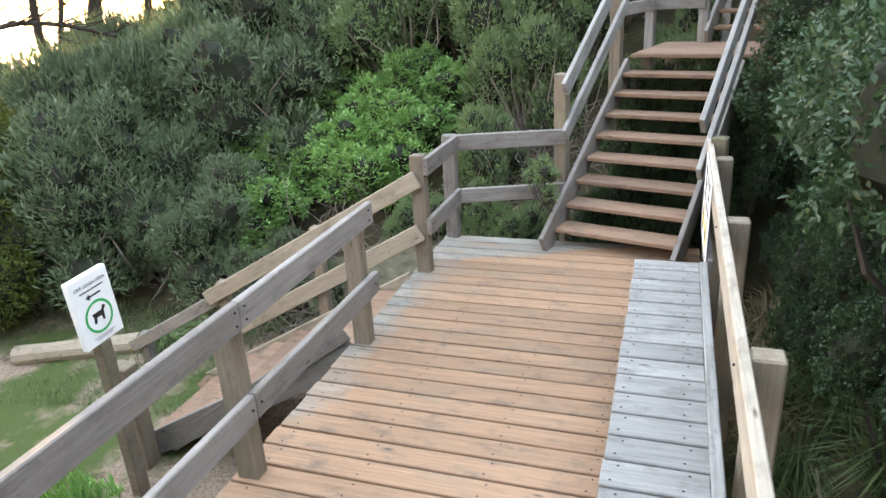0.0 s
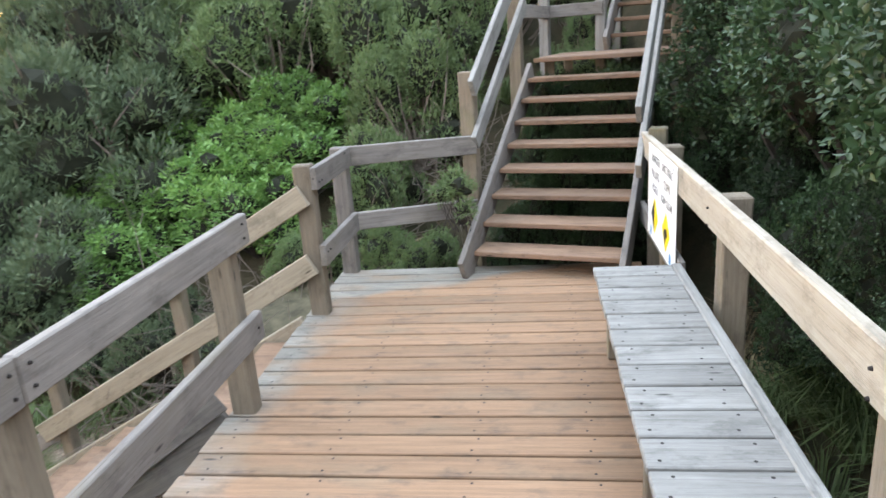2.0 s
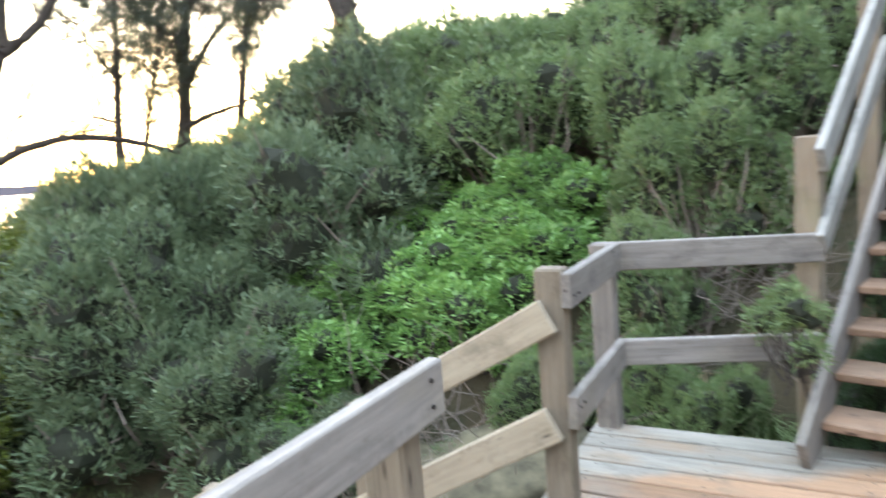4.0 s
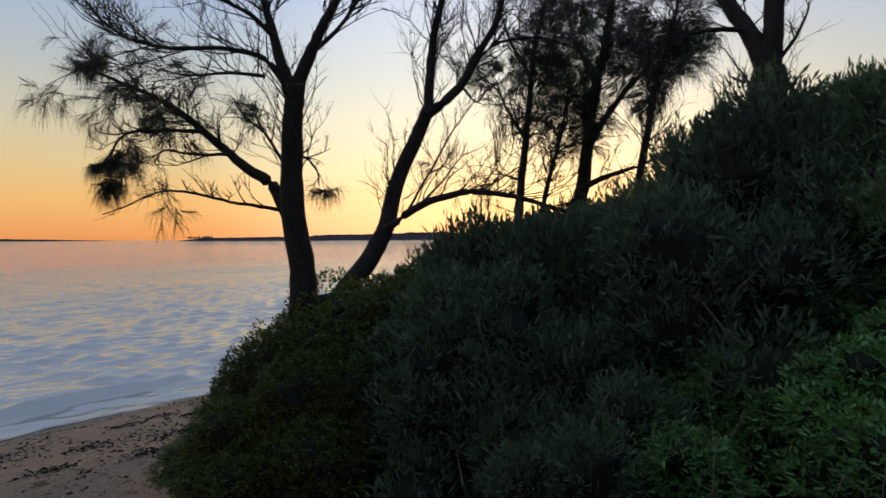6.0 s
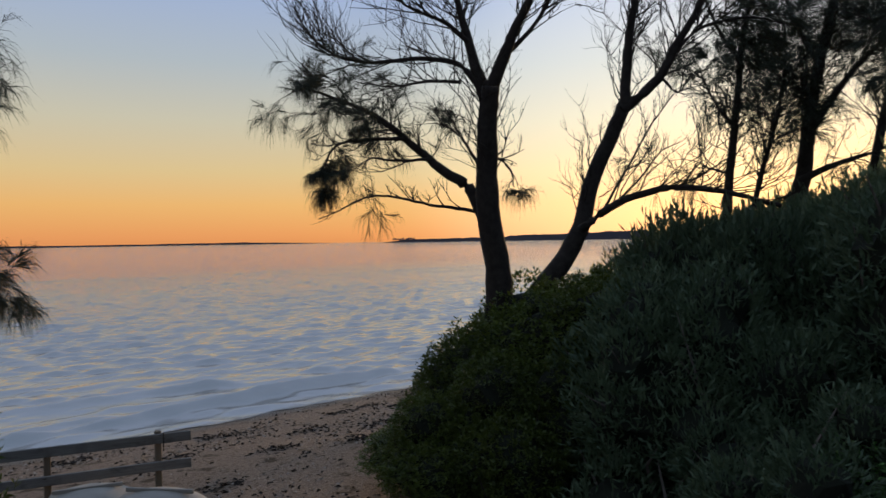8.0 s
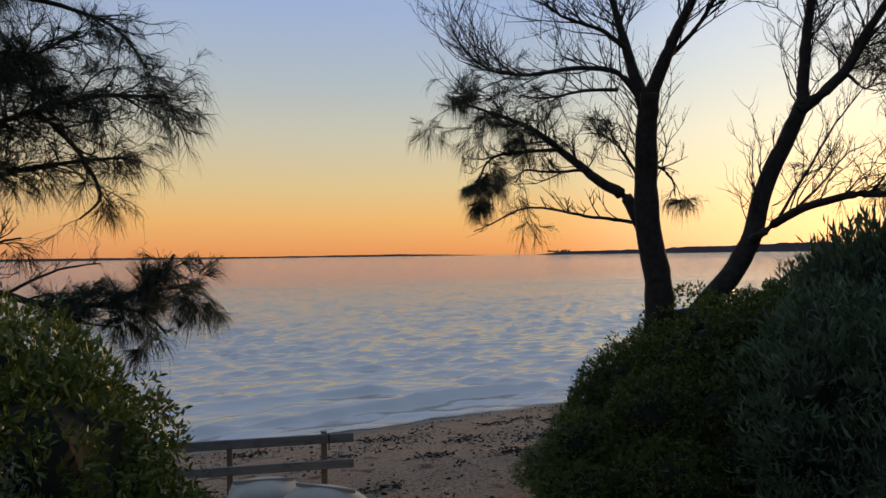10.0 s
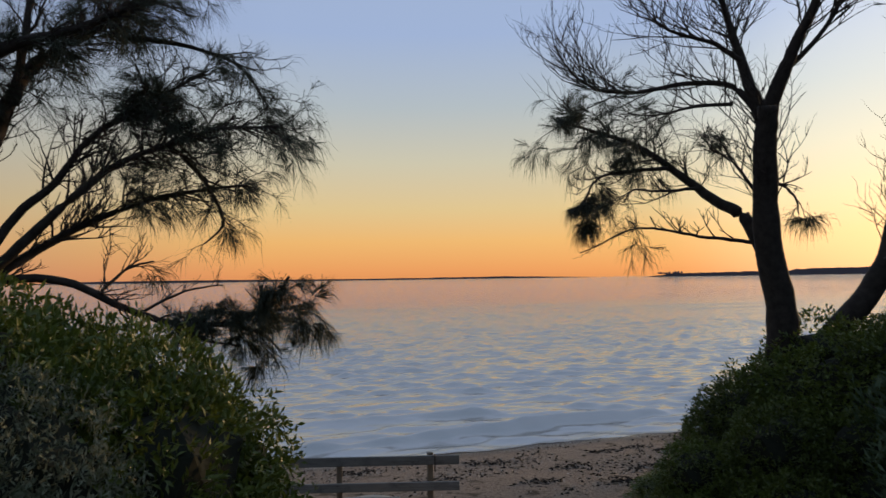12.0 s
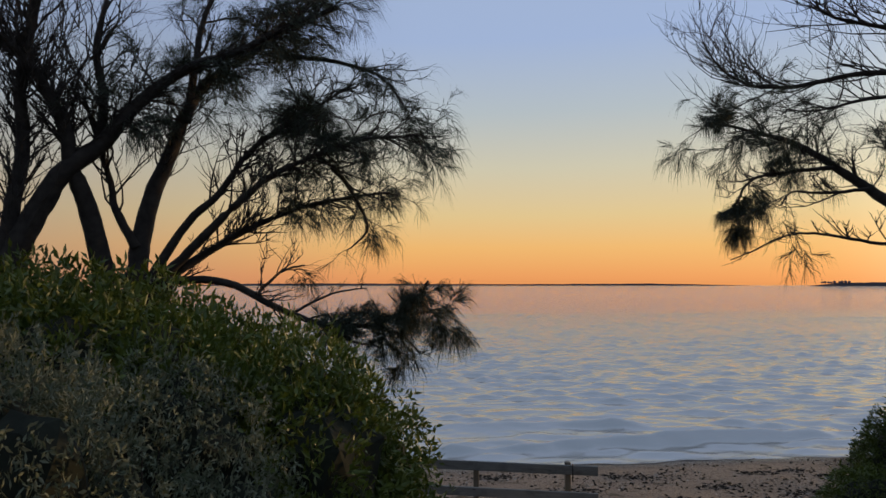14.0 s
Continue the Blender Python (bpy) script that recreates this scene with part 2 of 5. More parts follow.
grassy = mixed(nt, ramp(nt, n3, 0.45, 0.55), sand, (0.07, 0.10, 0.03))
inland = math_node(nt, "ADD", math_node(nt, "MULTIPLY", sep.outputs[0], 0.89), math_node(nt, "MULTIPLY", sep.outputs[1], 0.45))
col = mixed(nt, ramp(nt, math_node(nt, "ADD", inland, n1), -6.5, -5.5), sand, grassy)
col = mixed(nt, ramp(nt, math_node(nt, "ADD", sep.outputs[1], n1), 0.2, 1.0), col, soil)
col = mixed(nt, ramp(nt, math_node(nt, "ADD", sep.outputs[0], math_node(nt, "MULTIPLY", n1, 0.5)), 1.3, 1.8), col, soil)
wet = ramp(nt, math_node(nt, "ADD", inland, math_node(nt, "MULTIPLY", n3, 0.8)), -14.75, -15.55)
col = mixed(nt, wet, col, (0.10, 0.075, 0.055))
nt.links.new(col, b.inputs["Base Color"])
dry = nt.nodes.new("ShaderNodeMapRange")
nt.links.new(wet, dry.inputs[0])
dry.inputs[3].default_value, dry.inputs[4].default_value = 0.95, 0.3
nt.links.new(dry.outputs[0], b.inputs["Roughness"])
bump(nt, b, math_node(nt, "ADD", n1, math_node(nt, "ADD", math_node(nt, "MULTIPLY", n2, 0.4), n4)), 0.9, 0.05)

# sea
WATER, nt, b = material("sea_water", 0.05, 0.5)
b.inputs["Base Color"].default_value = (0.33, 0.30, 0.26, 1)
b.inputs["IOR"].default_value = 3.9
geo = nt.nodes.new("ShaderNodeNewGeometry")
rot = nt.nodes.new("ShaderNodeMapping")
rot.inputs["Rotation"].default_value = (0, 0, radians(-27))
nt.links.new(geo.outputs["Position"], rot.inputs["Vector"])
w1 = noisy(nt, rot.outputs[0], 2.4, 4, (1.3, 0.65, 1), 0.6)
w2 = noisy(nt, rot.outputs[0], 9.0, 3, (1.5, 0.4, 1), 0.6)
sep = nt.nodes.new("ShaderNodeSeparateXYZ")
nt.links.new(geo.outputs["Position"], sep.inputs[0])
# the chop grows away from the sheltered shore
offshore = math_node(nt, "ADD", math_node(nt, "MULTIPLY", sep.outputs[0], -0.89), math_node(nt, "MULTIPLY", sep.outputs[1], -0.45))
chop = nt.nodes.new("ShaderNodeMapRange")
nt.links.new(offshore, chop.inputs[0])
chop.inputs[1].default_value, chop.inputs[2].default_value = 28, 90
chop.inputs[3].default_value, chop.inputs[4].default_value = 0.022, 0.30
ripple = nt.nodes.new("ShaderNodeBump")
ripple.inputs["Strength"].default_value = 1.0
nt.links.new(chop.outputs[0], ripple.inputs["Distance"])
nt.links.new(math_node(nt, "ADD", w1, math_node(nt, "MULTIPLY", w2, 0.25)), ripple.inputs["Height"])
nt.links.new(ripple.outputs[0], b.inputs["Normal"])
FOAM = plain("foam", (0.5, 0.49, 0.48), 0.6, 0, 0.4, 20)


# ---- mesh helpers ----
def mesh_from(name, verts, faces, mats):
    me = bpy.data.meshes.new(name)
    me.from_pydata([tuple(v) for v in verts], [], faces)
    for m in mats:
        me.materials.append(m)
    me.update()
    return me


def part(name, bm, mat, parent=None, label="", matrix=None):
    me = bpy.data.meshes.new(name)
    bm.to_mesh(me)
    bm.free()
    me.materials.append(mat)
    ob = new(name, me)
    if parent:
        ob.parent = parent
    if matrix is not None:
        ob.matrix_local = matrix
    if label:
        ob["label"] = label
    return ob


def empty(name, at=(0, 0, 0), turn=0):
    ob = new(name)
    ob.matrix_world = pose(*at, 0, 0, turn)
    return ob


def block(bm, size, m=Matrix.Identity(4), bevel=0.006):
    made = bmesh.ops.create_cube(bm, size=1)["verts"]
    bmesh.ops.scale(bm, vec=size, verts=made)
    if bevel:
        edges = list({e for v in made for e in v.link_edges})
        out = bmesh.ops.bevel(bm, geom=edges, offset=bevel, segments=1, affect="EDGES")
        made = list({v for f in out["faces"] for v in f.verts} | {v for v in made if v.is_valid})
        made = list({v for v in made for e in v.link_edges for v in e.verts})
    bmesh.ops.transform(bm, matrix=m, verts=made)


def along(a, b, roll=0):
    """The pose of a board that runs from a to b: x along it, z as near upright as may be."""
    a, b = Vector(a), Vector(b)
    x = (b - a).normalized()
    up = Vector((0, 0, 1)) if abs(x.z) < 0.95 else Vector((0, 1, 0))
    y = up.cross(x).normalized()
    z = x.cross(y)
    r = Matrix((x, y, z)).transposed().to_4x4()
    return Matrix.Translation((a + b) / 2) @ r @ Matrix.Rotation(radians(roll), 4, "X")


def board(name, a, b, thick, high, mat, parent=None, label="", bevel=0.006, roll=0):
    """A timber from a to b (its axis), thick across and high."""
    bm = bmesh.new()
    block(bm, ((Vector(b) - Vector(a)).length, thick, high), bevel=bevel)
    for v in bm.verts:
        v.co.y += 0.004 * noise.noise((v.co.x * 2 + a[0] * 7, v.co.y, a[1] * 3))
    return part(name, bm, mat, parent, label, along(a, b, roll))


def tube(verts, faces, path, radii, sides=6):
    """Adds a tapered, bent limb to lists of points and faces."""
    start = len(verts)
    n = len(path)
    for i, p in enumerate(path):
        t = (path[min(i + 1, n - 1)] - path[max(i - 1, 0)])
        t = t.normalized() if t.length > 1e-6 else Vector((0, 0, 1))
        a = t.orthogonal().normalized()
        b = t.cross(a)
        for k in range(sides):
            w = 2 * math.pi * k / sides
            verts.append(p + (a * math.cos(w) + b * math.sin(w)) * radii[i])
    for i in range(n - 1):
        for k in range(sides):
            k2 = (k + 1) % sides
            faces.append((start + i * sides + k, start + i * sides + k2, start + (i + 1) * sides + k2, start + (i + 1) * sides + k))
    faces.append(tuple(start + (n - 1) * sides + k for k in range(sides)))


def leaves_mesh(name, at, way, length, width, mat, rng, fold=0.25, droop=0.0):
    """Many leaves as one mesh: each a folded lozenge of four corners."""
    at, way = np.asarray(at, float), np.asarray(way, float)
    n = len(at)
    way = way / np.linalg.norm(way, axis=1, keepdims=True)
    side = np.cross(way, rng.normal(size=(n, 3)))
    side /= np.linalg.norm(side, axis=1, keepdims=True) + 1e-9
    nor = np.cross(side, way)
    L = (length * rng.uniform(0.6, 1.25, n))[:, None]
    W = (width * rng.uniform(0.7, 1.2, n))[:, None]
    down = np.array([0, 0, -1.0])
    base = at
    mid = at + way * L * 0.5
    tip = at + way * L + down * L * droop
    co = np.empty((n, 4, 3))
    co[:, 0] = base
    co[:, 1] = mid + side * W * 0.5 + nor * W * fold
    co[:, 2] = tip
    co[:, 3] = mid - side * W * 0.5 + nor * W * fold
    me = bpy.data.meshes.new(name)
    me.vertices.add(n * 4)
    me.vertices.foreach_set("co", co.reshape(-1))
    idx = np.arange(n * 4).reshape(n, 4)
    tri = np.concatenate([idx[:, [0, 1, 2]], idx[:, [0, 2, 3]]], axis=1).reshape(-1)
    me.loops.add(n * 6)
    me.loops.foreach_set("vertex_index", tri)
    me.polygons.add(n * 2)
    me.polygons.foreach_set("loop_start", np.arange(0, n * 6, 3))
    me.polygons.foreach_set("loop_total", np.full(n * 2, 3))
    me.materials.append(mat)
    me.update(calc_edges=True)
    me.validate()
    return me


def strands_mesh(name, at, way, length, width, mat, rng, droop=0.6):
    """Thin hanging blades or needles, each bent once and ending in a point."""
    at, way = np.asarray(at, float), np.asarray(way, float)
    n = len(at)
    way = way / np.linalg.norm(way, axis=1, keepdims=True)
    side = np.cross(way, rng.normal(size=(n, 3)))
    side /= np.linalg.norm(side, axis=1, keepdims=True) + 1e-9
    L = (length * rng.uniform(0.55, 1.25, n))[:, None]
    W = width * 0.5
    down = np.array([0, 0, -1.0])
    bend = at + way * L * 0.5
    low = way + down * droop * 2
    low /= np.linalg.norm(low, axis=1, keepdims=True)
    tip = bend + low * L * 0.5
    co = np.empty((n, 5, 3))
    co[:, 0], co[:, 1] = at - side * W, at + side * W
    co[:, 2], co[:, 3] = bend + side * W, bend - side * W
    co[:, 4] = tip
    me = bpy.data.meshes.new(name)
    me.vertices.add(n * 5)
    me.vertices.foreach_set("co", co.reshape(-1))
    idx = np.arange(n * 5).reshape(n, 5)
    tri = idx[:, [0, 1, 2, 0, 2, 3, 3, 2, 4]].reshape(-1)
    me.loops.add(n * 9)
    me.loops.foreach_set("vertex_index", tri)
    me.polygons.add(n * 3)
    me.polygons.foreach_set("loop_start", np.arange(0, n * 9, 3))
    me.polygons.foreach_set("loop_total", np.full(n * 3, 3))
    me.materials.append(mat)
    me.update(calc_edges=True)
    me.validate()
    return me


# ---- lie of the land ----
SEA = -2.4
SHORE = -16.75


def inland_of(x, y):
    bend = np.maximum(np.asarray(y, float) - 2.5, 0)
    return (x - SHORE) * 0.89 + (y + 2.9) * 0.45 - np.minimum(0.055 * bend * bend, 0.45 * bend + 0.35 * bend * (x < 5))


def smooth(v, a, b):
    t = np.clip((v - a) / (b - a), 0, 1)
    return t * t * (3 - 2 * t)


def land(x, y):
    x, y = np.asarray(x, float), np.asarray(y, float)
    s = inland_of(x, y)
    z = SEA + np.where(s < 5, 0.13 * s, 0.65 + 0.05 * (np.minimum(s, 16) - 5))
    z = np.maximum(z, SEA - 1.6)
    rise = np.maximum(y - 0.4, 0)
    hill = 0.55 * rise * smooth(x, -9, -2.5) * smooth(s, 4, 10)
    z = z + np.minimum(hill, 7)
    bank = np.maximum(x - 1.7, 0)
    z = z + np.minimum(0.9 * smooth(x, 1.5, 2.6) + 0.35 * bank, 4)
    z = z + 0.05 * np.sin(x * 1.7 + y) * np.sin(y * 1.3) * smooth(s, 1, 5)
    return z


def land_z(x, y):
    return float(land(x, y))


def ground_sheet():
    near = np.arange(-30, 16.01, 0.3)
    xs = np.concatenate([[-3500, -600, -120, -50], near, [25, 60, 300, 3000]])
    nearY = np.arange(-20, 22.01, 0.3)
    ys = np.concatenate([[-3500, -600, -120, -45], nearY, [35, 90, 400, 3500]])
    X, Y = np.meshgrid(xs, ys, indexing="ij")
    Z = land(X, Y)
    nx, ny = X.shape
    verts = np.stack([X, Y, Z], -1).reshape(-1, 3)
    i, j = np.meshgrid(np.arange(nx - 1), np.arange(ny - 1), indexing="ij")
    a = (i * ny + j).reshape(-1)
    faces = np.stack([a, a + ny, a + ny + 1, a + 1], 1)
    me = mesh_from("ground", verts.tolist(), faces.tolist(), [GROUND])
    for p in me.polygons:
        p.use_smooth = True
    return tagged(new("ground", me), "sandy beach and sloping shrub-covered bank", "ground", kind="structure")


ground_sheet()


def sea_sheet():
    """The bay: fine swell near the shore, coarser far out."""
    u = np.concatenate([np.arange(-1.5, 16, 0.06), np.arange(16, 36, 0.14), np.arange(36, 75, 0.28), np.geomspace(75.4, 180, 80), [200, 400, 900, 1900, 3300]])
    v = np.concatenate([[-3300, -900, -300, -120, -70], np.arange(-44, 44.1, 0.22), [70, 120, 300, 900, 3300]])
    U, V = np.meshgrid(u, v, indexing="ij")
    # u runs out to sea from the water's edge, v along the shore
    X = SHORE - 0.89 * U - 0.45 * V
    Y = -2.9 - 0.45 * U + 0.89 * V
    rng = np.random.default_rng(12)
    swell = np.zeros_like(U)
    patch = 0.8 + 0.2 * np.sin(U * 0.21 + V * 0.13 + 1) * np.sin(V * 0.17 - U * 0.05)
    for k in range(44):
        wave = 0.42 * 1.03 ** k
        turn = rng.normal(scale=0.55)
        cu, cv = math.cos(turn) / wave, math.sin(turn) / wave
        amp = 0.0056 * wave
        fade = np.exp(-np.maximum(U - 14, 0) / (60 * wave))
        swell += amp * np.sin(2 * math.pi * (U * cu + V * cv) + rng.uniform(0, 6.28)) * fade
    swell = (swell + 7.0 * swell * swell) * patch * (1.1 + 0.5 * np.exp(-np.maximum(U, 0) / 14))
    crest = 0.26 * np.exp(-((U - 1.7 - 0.5 * np.sin(V * 0.17)) / 0.22) ** 2) * (0.65 + 0.35 * np.sin(V * 0.45 + 1))
    crest += 0.13 * np.exp(-((U - 3.4 - 0.7 * np.sin(V * 0.13 + 2)) / 0.28) ** 2) * (0.6 + 0.4 * np.sin(V * 0.6 + 3))
    Z = SEA + (swell + crest) * np.clip((U + 0.3) / 1.2, 0, 1)
    nx, ny = X.shape
    verts = np.stack([X, Y, Z], -1).reshape(-1, 3)
    i, j = np.meshgrid(np.arange(nx - 1), np.arange(ny - 1), indexing="ij")
    a = (i * ny + j).reshape(-1)
    faces = np.stack([a, a + 1, a + ny + 1, a + ny], 1)
    me = mesh_from("water", verts.tolist(), faces.tolist(), [WATER])
    for p in me.polygons:
        p.use_smooth = True
    tagged(new("water", me), "calm rippled bay water at sunset", "sea", kind="structure")


sea_sheet()


def polar(left, far, z=0.0):
    """A place by its bearing, in degrees to the left of the deck's axis, from the spot at the rail."""
    a = radians(left)
    return Vector((STAND[0] - far * math.sin(a), STAND[1] + far * math.cos(a), z))


def far_land(name, a, b, far, peak, label, seed):
    rng = random.Random(seed)
    verts, faces = [], []
    n = 60
    for i in range(n + 1):
        f = i / n
        c = polar(a + (b - a) * f, far)
        taper = min(1, f * 6, (1 - f) * 14)
        h = peak * taper * (0.75 + 0.3 * math.sin(f * 9 + seed) * 0.5 + 0.15 * rng.random())
        d = (c - Vector(STAND)).normalized() * 60
        verts += [(c.x, c.y, SEA - 0.5), (c.x, c.y, SEA + h), (c.x + d.x, c.y + d.y, SEA + h * 0.9), (c.x + d.x, c.y + d.y, SEA - 0.5)]
    for i in range(n):
        for k in range(3):
            faces.append((i * 4 + k, i * 4 + 4 + k, i * 4 + 5 + k, i * 4 + 1 + k))
    tagged(new(name, mesh_from(name, verts, faces, [FAR])), label, "far shore", kind="structure")


far_land("backdrop_far_shore", 86, 131, 2900, 9, "low dark far shore across the bay", 1)
far_land("backdrop_headland", 55, 82.3, 1900, 11, "low dark wooded headland across the bay", 2)
far_land("backdrop_hill", 50, 73, 2100, 24, "low hills behind the headland", 3)
rngt = random.Random(5)
for k in range(9):
    bm = bmesh.new()
    c = polar(79.6 + k * 0.22 + rngt.uniform(-0.05, 0.05), 1880)
    h = rngt.uniform(4, 8)
    bmesh.ops.create_icosphere(bm, subdivisions=2, radius=1)
    for v in bm.verts:
        v.co = Vector((v.co.x * 3.2, v.co.y * 3.2, v.co.z * h * 0.5)) * (1 + 0.3 * noise.noise(v.co * 2 + Vector((k * 3, 0, 0))))
    part("tree_clump", bm, FAR, None, matrix=Matrix.Translation((c.x, c.y, SEA + 7.5 + h * 0.3)))
for o in [o for o in scene.objects if o.name.startswith("tree_clump")]:
    tagged(o, "dark clump of trees on the far headland", "tree", "trees on the headland")


# ---- deck, rails, bench and stairs ----
PITCH, SLAT = 0.163, 0.169
DECK_L, DECK_R, DECK_FAR, DECK_NEAR = -1.03, 1.36, 0.308, -4.582 - 0.163


def plank_mesh(length, width, thick, nails, mat):
    bm = bmesh.new()
    block(bm, (length, width, thick), bevel=0.005)
    for v in bm.verts:
        v.co.z += 0.0015 * noise.noise((v.co.x * 3, v.co.y * 9, 0))
    for x in nails:
        for s in (-1, 1):
            ring = bmesh.ops.create_circle(bm, cap_ends=True, radius=0.0068, segments=6)["verts"]
            bmesh.ops.translate(bm, verts=ring, vec=(x + 0.012 * s, s * width * 0.30, thick / 2 + 0.0012))
            for f in {f for v in ring for f in v.link_faces}:
                f.material_index = 1
    me = bpy.data.meshes.new("plank")
    bm.to_mesh(me)
    bm.free()
    me.materials.append(mat)
    me.materials.append(NAIL)
    return me


def deck():
    top = empty("deck")
    tagged(top, "weathered timber deck of sandy worn planks", "deck", kind="structure")
    n = round((DECK_FAR - DECK_NEAR) / PITCH)
    whole = plank_mesh(DECK_R - DECK_L, 0.1485, 0.04, (-1.08, -0.55, 0.1, 0.62, 1.1), DECK_WOOD)
    rng = random.Random(11)
    for i in range(n):
        y = DECK_FAR - PITCH * (i + 0.5)
        ob = new("plank", whole)
        ob.parent = top
        ob.matrix_local = pose((DECK_L + DECK_R) / 2 + rng.uniform(-0.008, 0.008), y, -0.021 + rng.uniform(-0.0015, 0.0015), 0, 0, rng.uniform(-0.12, 0.12))
    for x in (-0.95, 0.15, 1.25):
        board("joist", (x, DECK_NEAR, -0.135), (x, DECK_FAR - 0.02, -0.135), 0.07, 0.18, POST_WOOD, top)
    board("fascia", (DECK_L - 0.012, DECK_NEAR, -0.14), (DECK_L - 0.012, -1.98, -0.14), 0.04, 0.19, RAIL_WOOD, top)
    board("fascia", (DECK_L, DECK_FAR - 0.01, -0.14), (0.0, DECK_FAR - 0.01, -0.14), 0.04, 0.19, RAIL_WOOD, top)
    for y in (-4.5, -2.0, 0.15):
        for x in (-0.85, 1.15):
            board("stump", (x, y, land_z(x, y) - 0.1), (x, y, -0.225), 0.12, 0.12, POST_WOOD, top)


deck()


def post(x, y, top, foot, parent, mat=POST_WOOD, wide=0.125, deep=0.1, turn=0):
    """A square post with a slightly chamfered, weathered head."""
    bm = bmesh.new()
    h = top - foot
    block(bm, (h, deep, wide), bevel=0.009)
    for v in bm.verts:
        v.co.z += 0.004 * noise.noise((v.co.x * 3 + x, y, 0))
    return part("post", bm, mat, parent, matrix=pose(x, y, foot + h / 2, 0, 0, turn) @ Matrix.Rotation(radians(-90), 4, "Y"))


def bolts(parent, spots, normal_x):
    for x, y, z in spots:
        bm = bmesh.new()
        bmesh.ops.create_cone(bm, cap_ends=True, segments=8, radius1=0.007, radius2=0.005, depth=0.008)
        part("bolt", bm, NAIL, parent, matrix=pose(x, y, z, 0, 90 * normal_x, 0))


def left_rail():
    """Rail along the deck's seaward side, with the gap for the beach steps."""
    top = empty("deck_railing")
    tagged(top, "grey weathered two-board timber railing along the deck", "railing", "deck railings")
    face = -0.855
    for y in (-1.91, -3.36, -4.68):
        post(-0.945, y, 0.93, -0.3, top)
    for a, b in ((DECK_NEAR, -3.375), (-3.37, -1.80)):
        board("top_rail", (face, a, 0.945), (face, b, 0.945), 0.045, 0.15, RAIL_WOOD, top)
        board("lower_rail", (face, a, 0.435), (face, b, 0.435), 0.045, 0.15, RAIL_WOOD, top)
    bolts(top, [(face + 0.026, y + d, z) for y in (-3.41, -3.33, -1.87) for d in (0,) for z in (0.98, 0.91, 0.44)], 1)

    turn = empty("corner_railing")
    tagged(turn, "timber corner railing between the beach steps and stairs", "railing", "deck railings")
    post(-0.935, -0.61, 1.045, -0.3, turn)
    post(-0.945, 0.27, 1.02, -0.3, turn, RAIL_WOOD)
    board("top_rail", (face, -0.665, 0.955), (face, 0.22, 0.955), 0.045, 0.15, RAIL_WOOD, turn)
    board("lower_rail", (face, -0.665, 0.43), (face, 0.25, 0.43), 0.045, 0.15, RAIL_WOOD, turn)
    board("top_rail", (face - 0.02, 0.215, 0.955), (0.10, 0.66, 0.925), 0.045, 0.15, RAIL_WOOD, turn)
    board("lower_rail", (face - 0.02, 0.235, 0.43), (0.09, 0.66, 0.40), 0.045, 0.14, RAIL_WOOD, turn)
    bolts(turn, [(face + 0.026, y, z) for y in (-0.63, -0.57) for z in (0.93, 0.45)], 1)


left_rail()


def right_rail():
    top = empty("bench_railing")
    tagged(top, "pale timber railing behind the long bench", "railing", "deck railings")
    face = 1.365
    for y in (-0.34, -1.78, -3.33, -4.7):
        post(1.455, y, 1.0, -0.5, top, POST_WOOD, 0.125, 0.11)
    board("top_rail", (face, DECK_NEAR, 0.93), (face, 0.33, 0.93), 0.045, 0.168, WORN_RAIL, top)
    board("lower_rail", (face + 0.002, -1.15, 0.405), (face + 0.002, 0.33, 0.405), 0.04, 0.145, RAIL_WOOD, top)
    bolts(top, [(face - 0.026, y, z) for y in (-3.33, -1.76, -0.34) for z in (0.94, 0.86)], -1)


right_rail()


def bench():
    top = empty("bench", (0, 0, 0))
    tagged(top, "long silver-grey slatted timber bench along the rail", "bench")
    y0, y1 = -1.235, -1.235 - 19 * SLAT
    x0, x1, z = 0.872, 1.29, 0.495
    slat = plank_mesh(x1 - x0, 0.154, 0.035, (-0.155, 0.12), GREY_WOOD)
    rng = random.Random(3)
    n = 19
    for i in range(n):
        ob = new("slat", slat)
        ob.parent = top
        ob.matrix_local = pose((x0 + x1) / 2 + rng.uniform(-0.004, 0.004), y0 - SLAT * (i + 0.5), z - 0.0175 + rng.uniform(-0.001, 0.001), 0, 0, rng.uniform(-0.3, 0.3))
    board("edge_board", (1.315, y1, z - 0.045), (1.315, y0 + 0.005, z - 0.045), 0.052, 0.10, GREY_WOOD, top)
    board("front_beam", (x0 + 0.05, y1, z - 0.085), (x0 + 0.05, y0 - 0.01, z - 0.085), 0.045, 0.095, PALE_WOOD, top)
    for y in (-1.36, -2.68, -4.1):
        board("leg", (x0 + 0.105, y, 0.002), (x0 + 0.105, y, z - 0.04), 0.09, 0.06, POST_WOOD, top)
        board("bearer", (x0 + 0.135, y, z - 0.085), (1.287, y, z - 0.085), 0.05, 0.09, POST_WOOD, top)


bench()

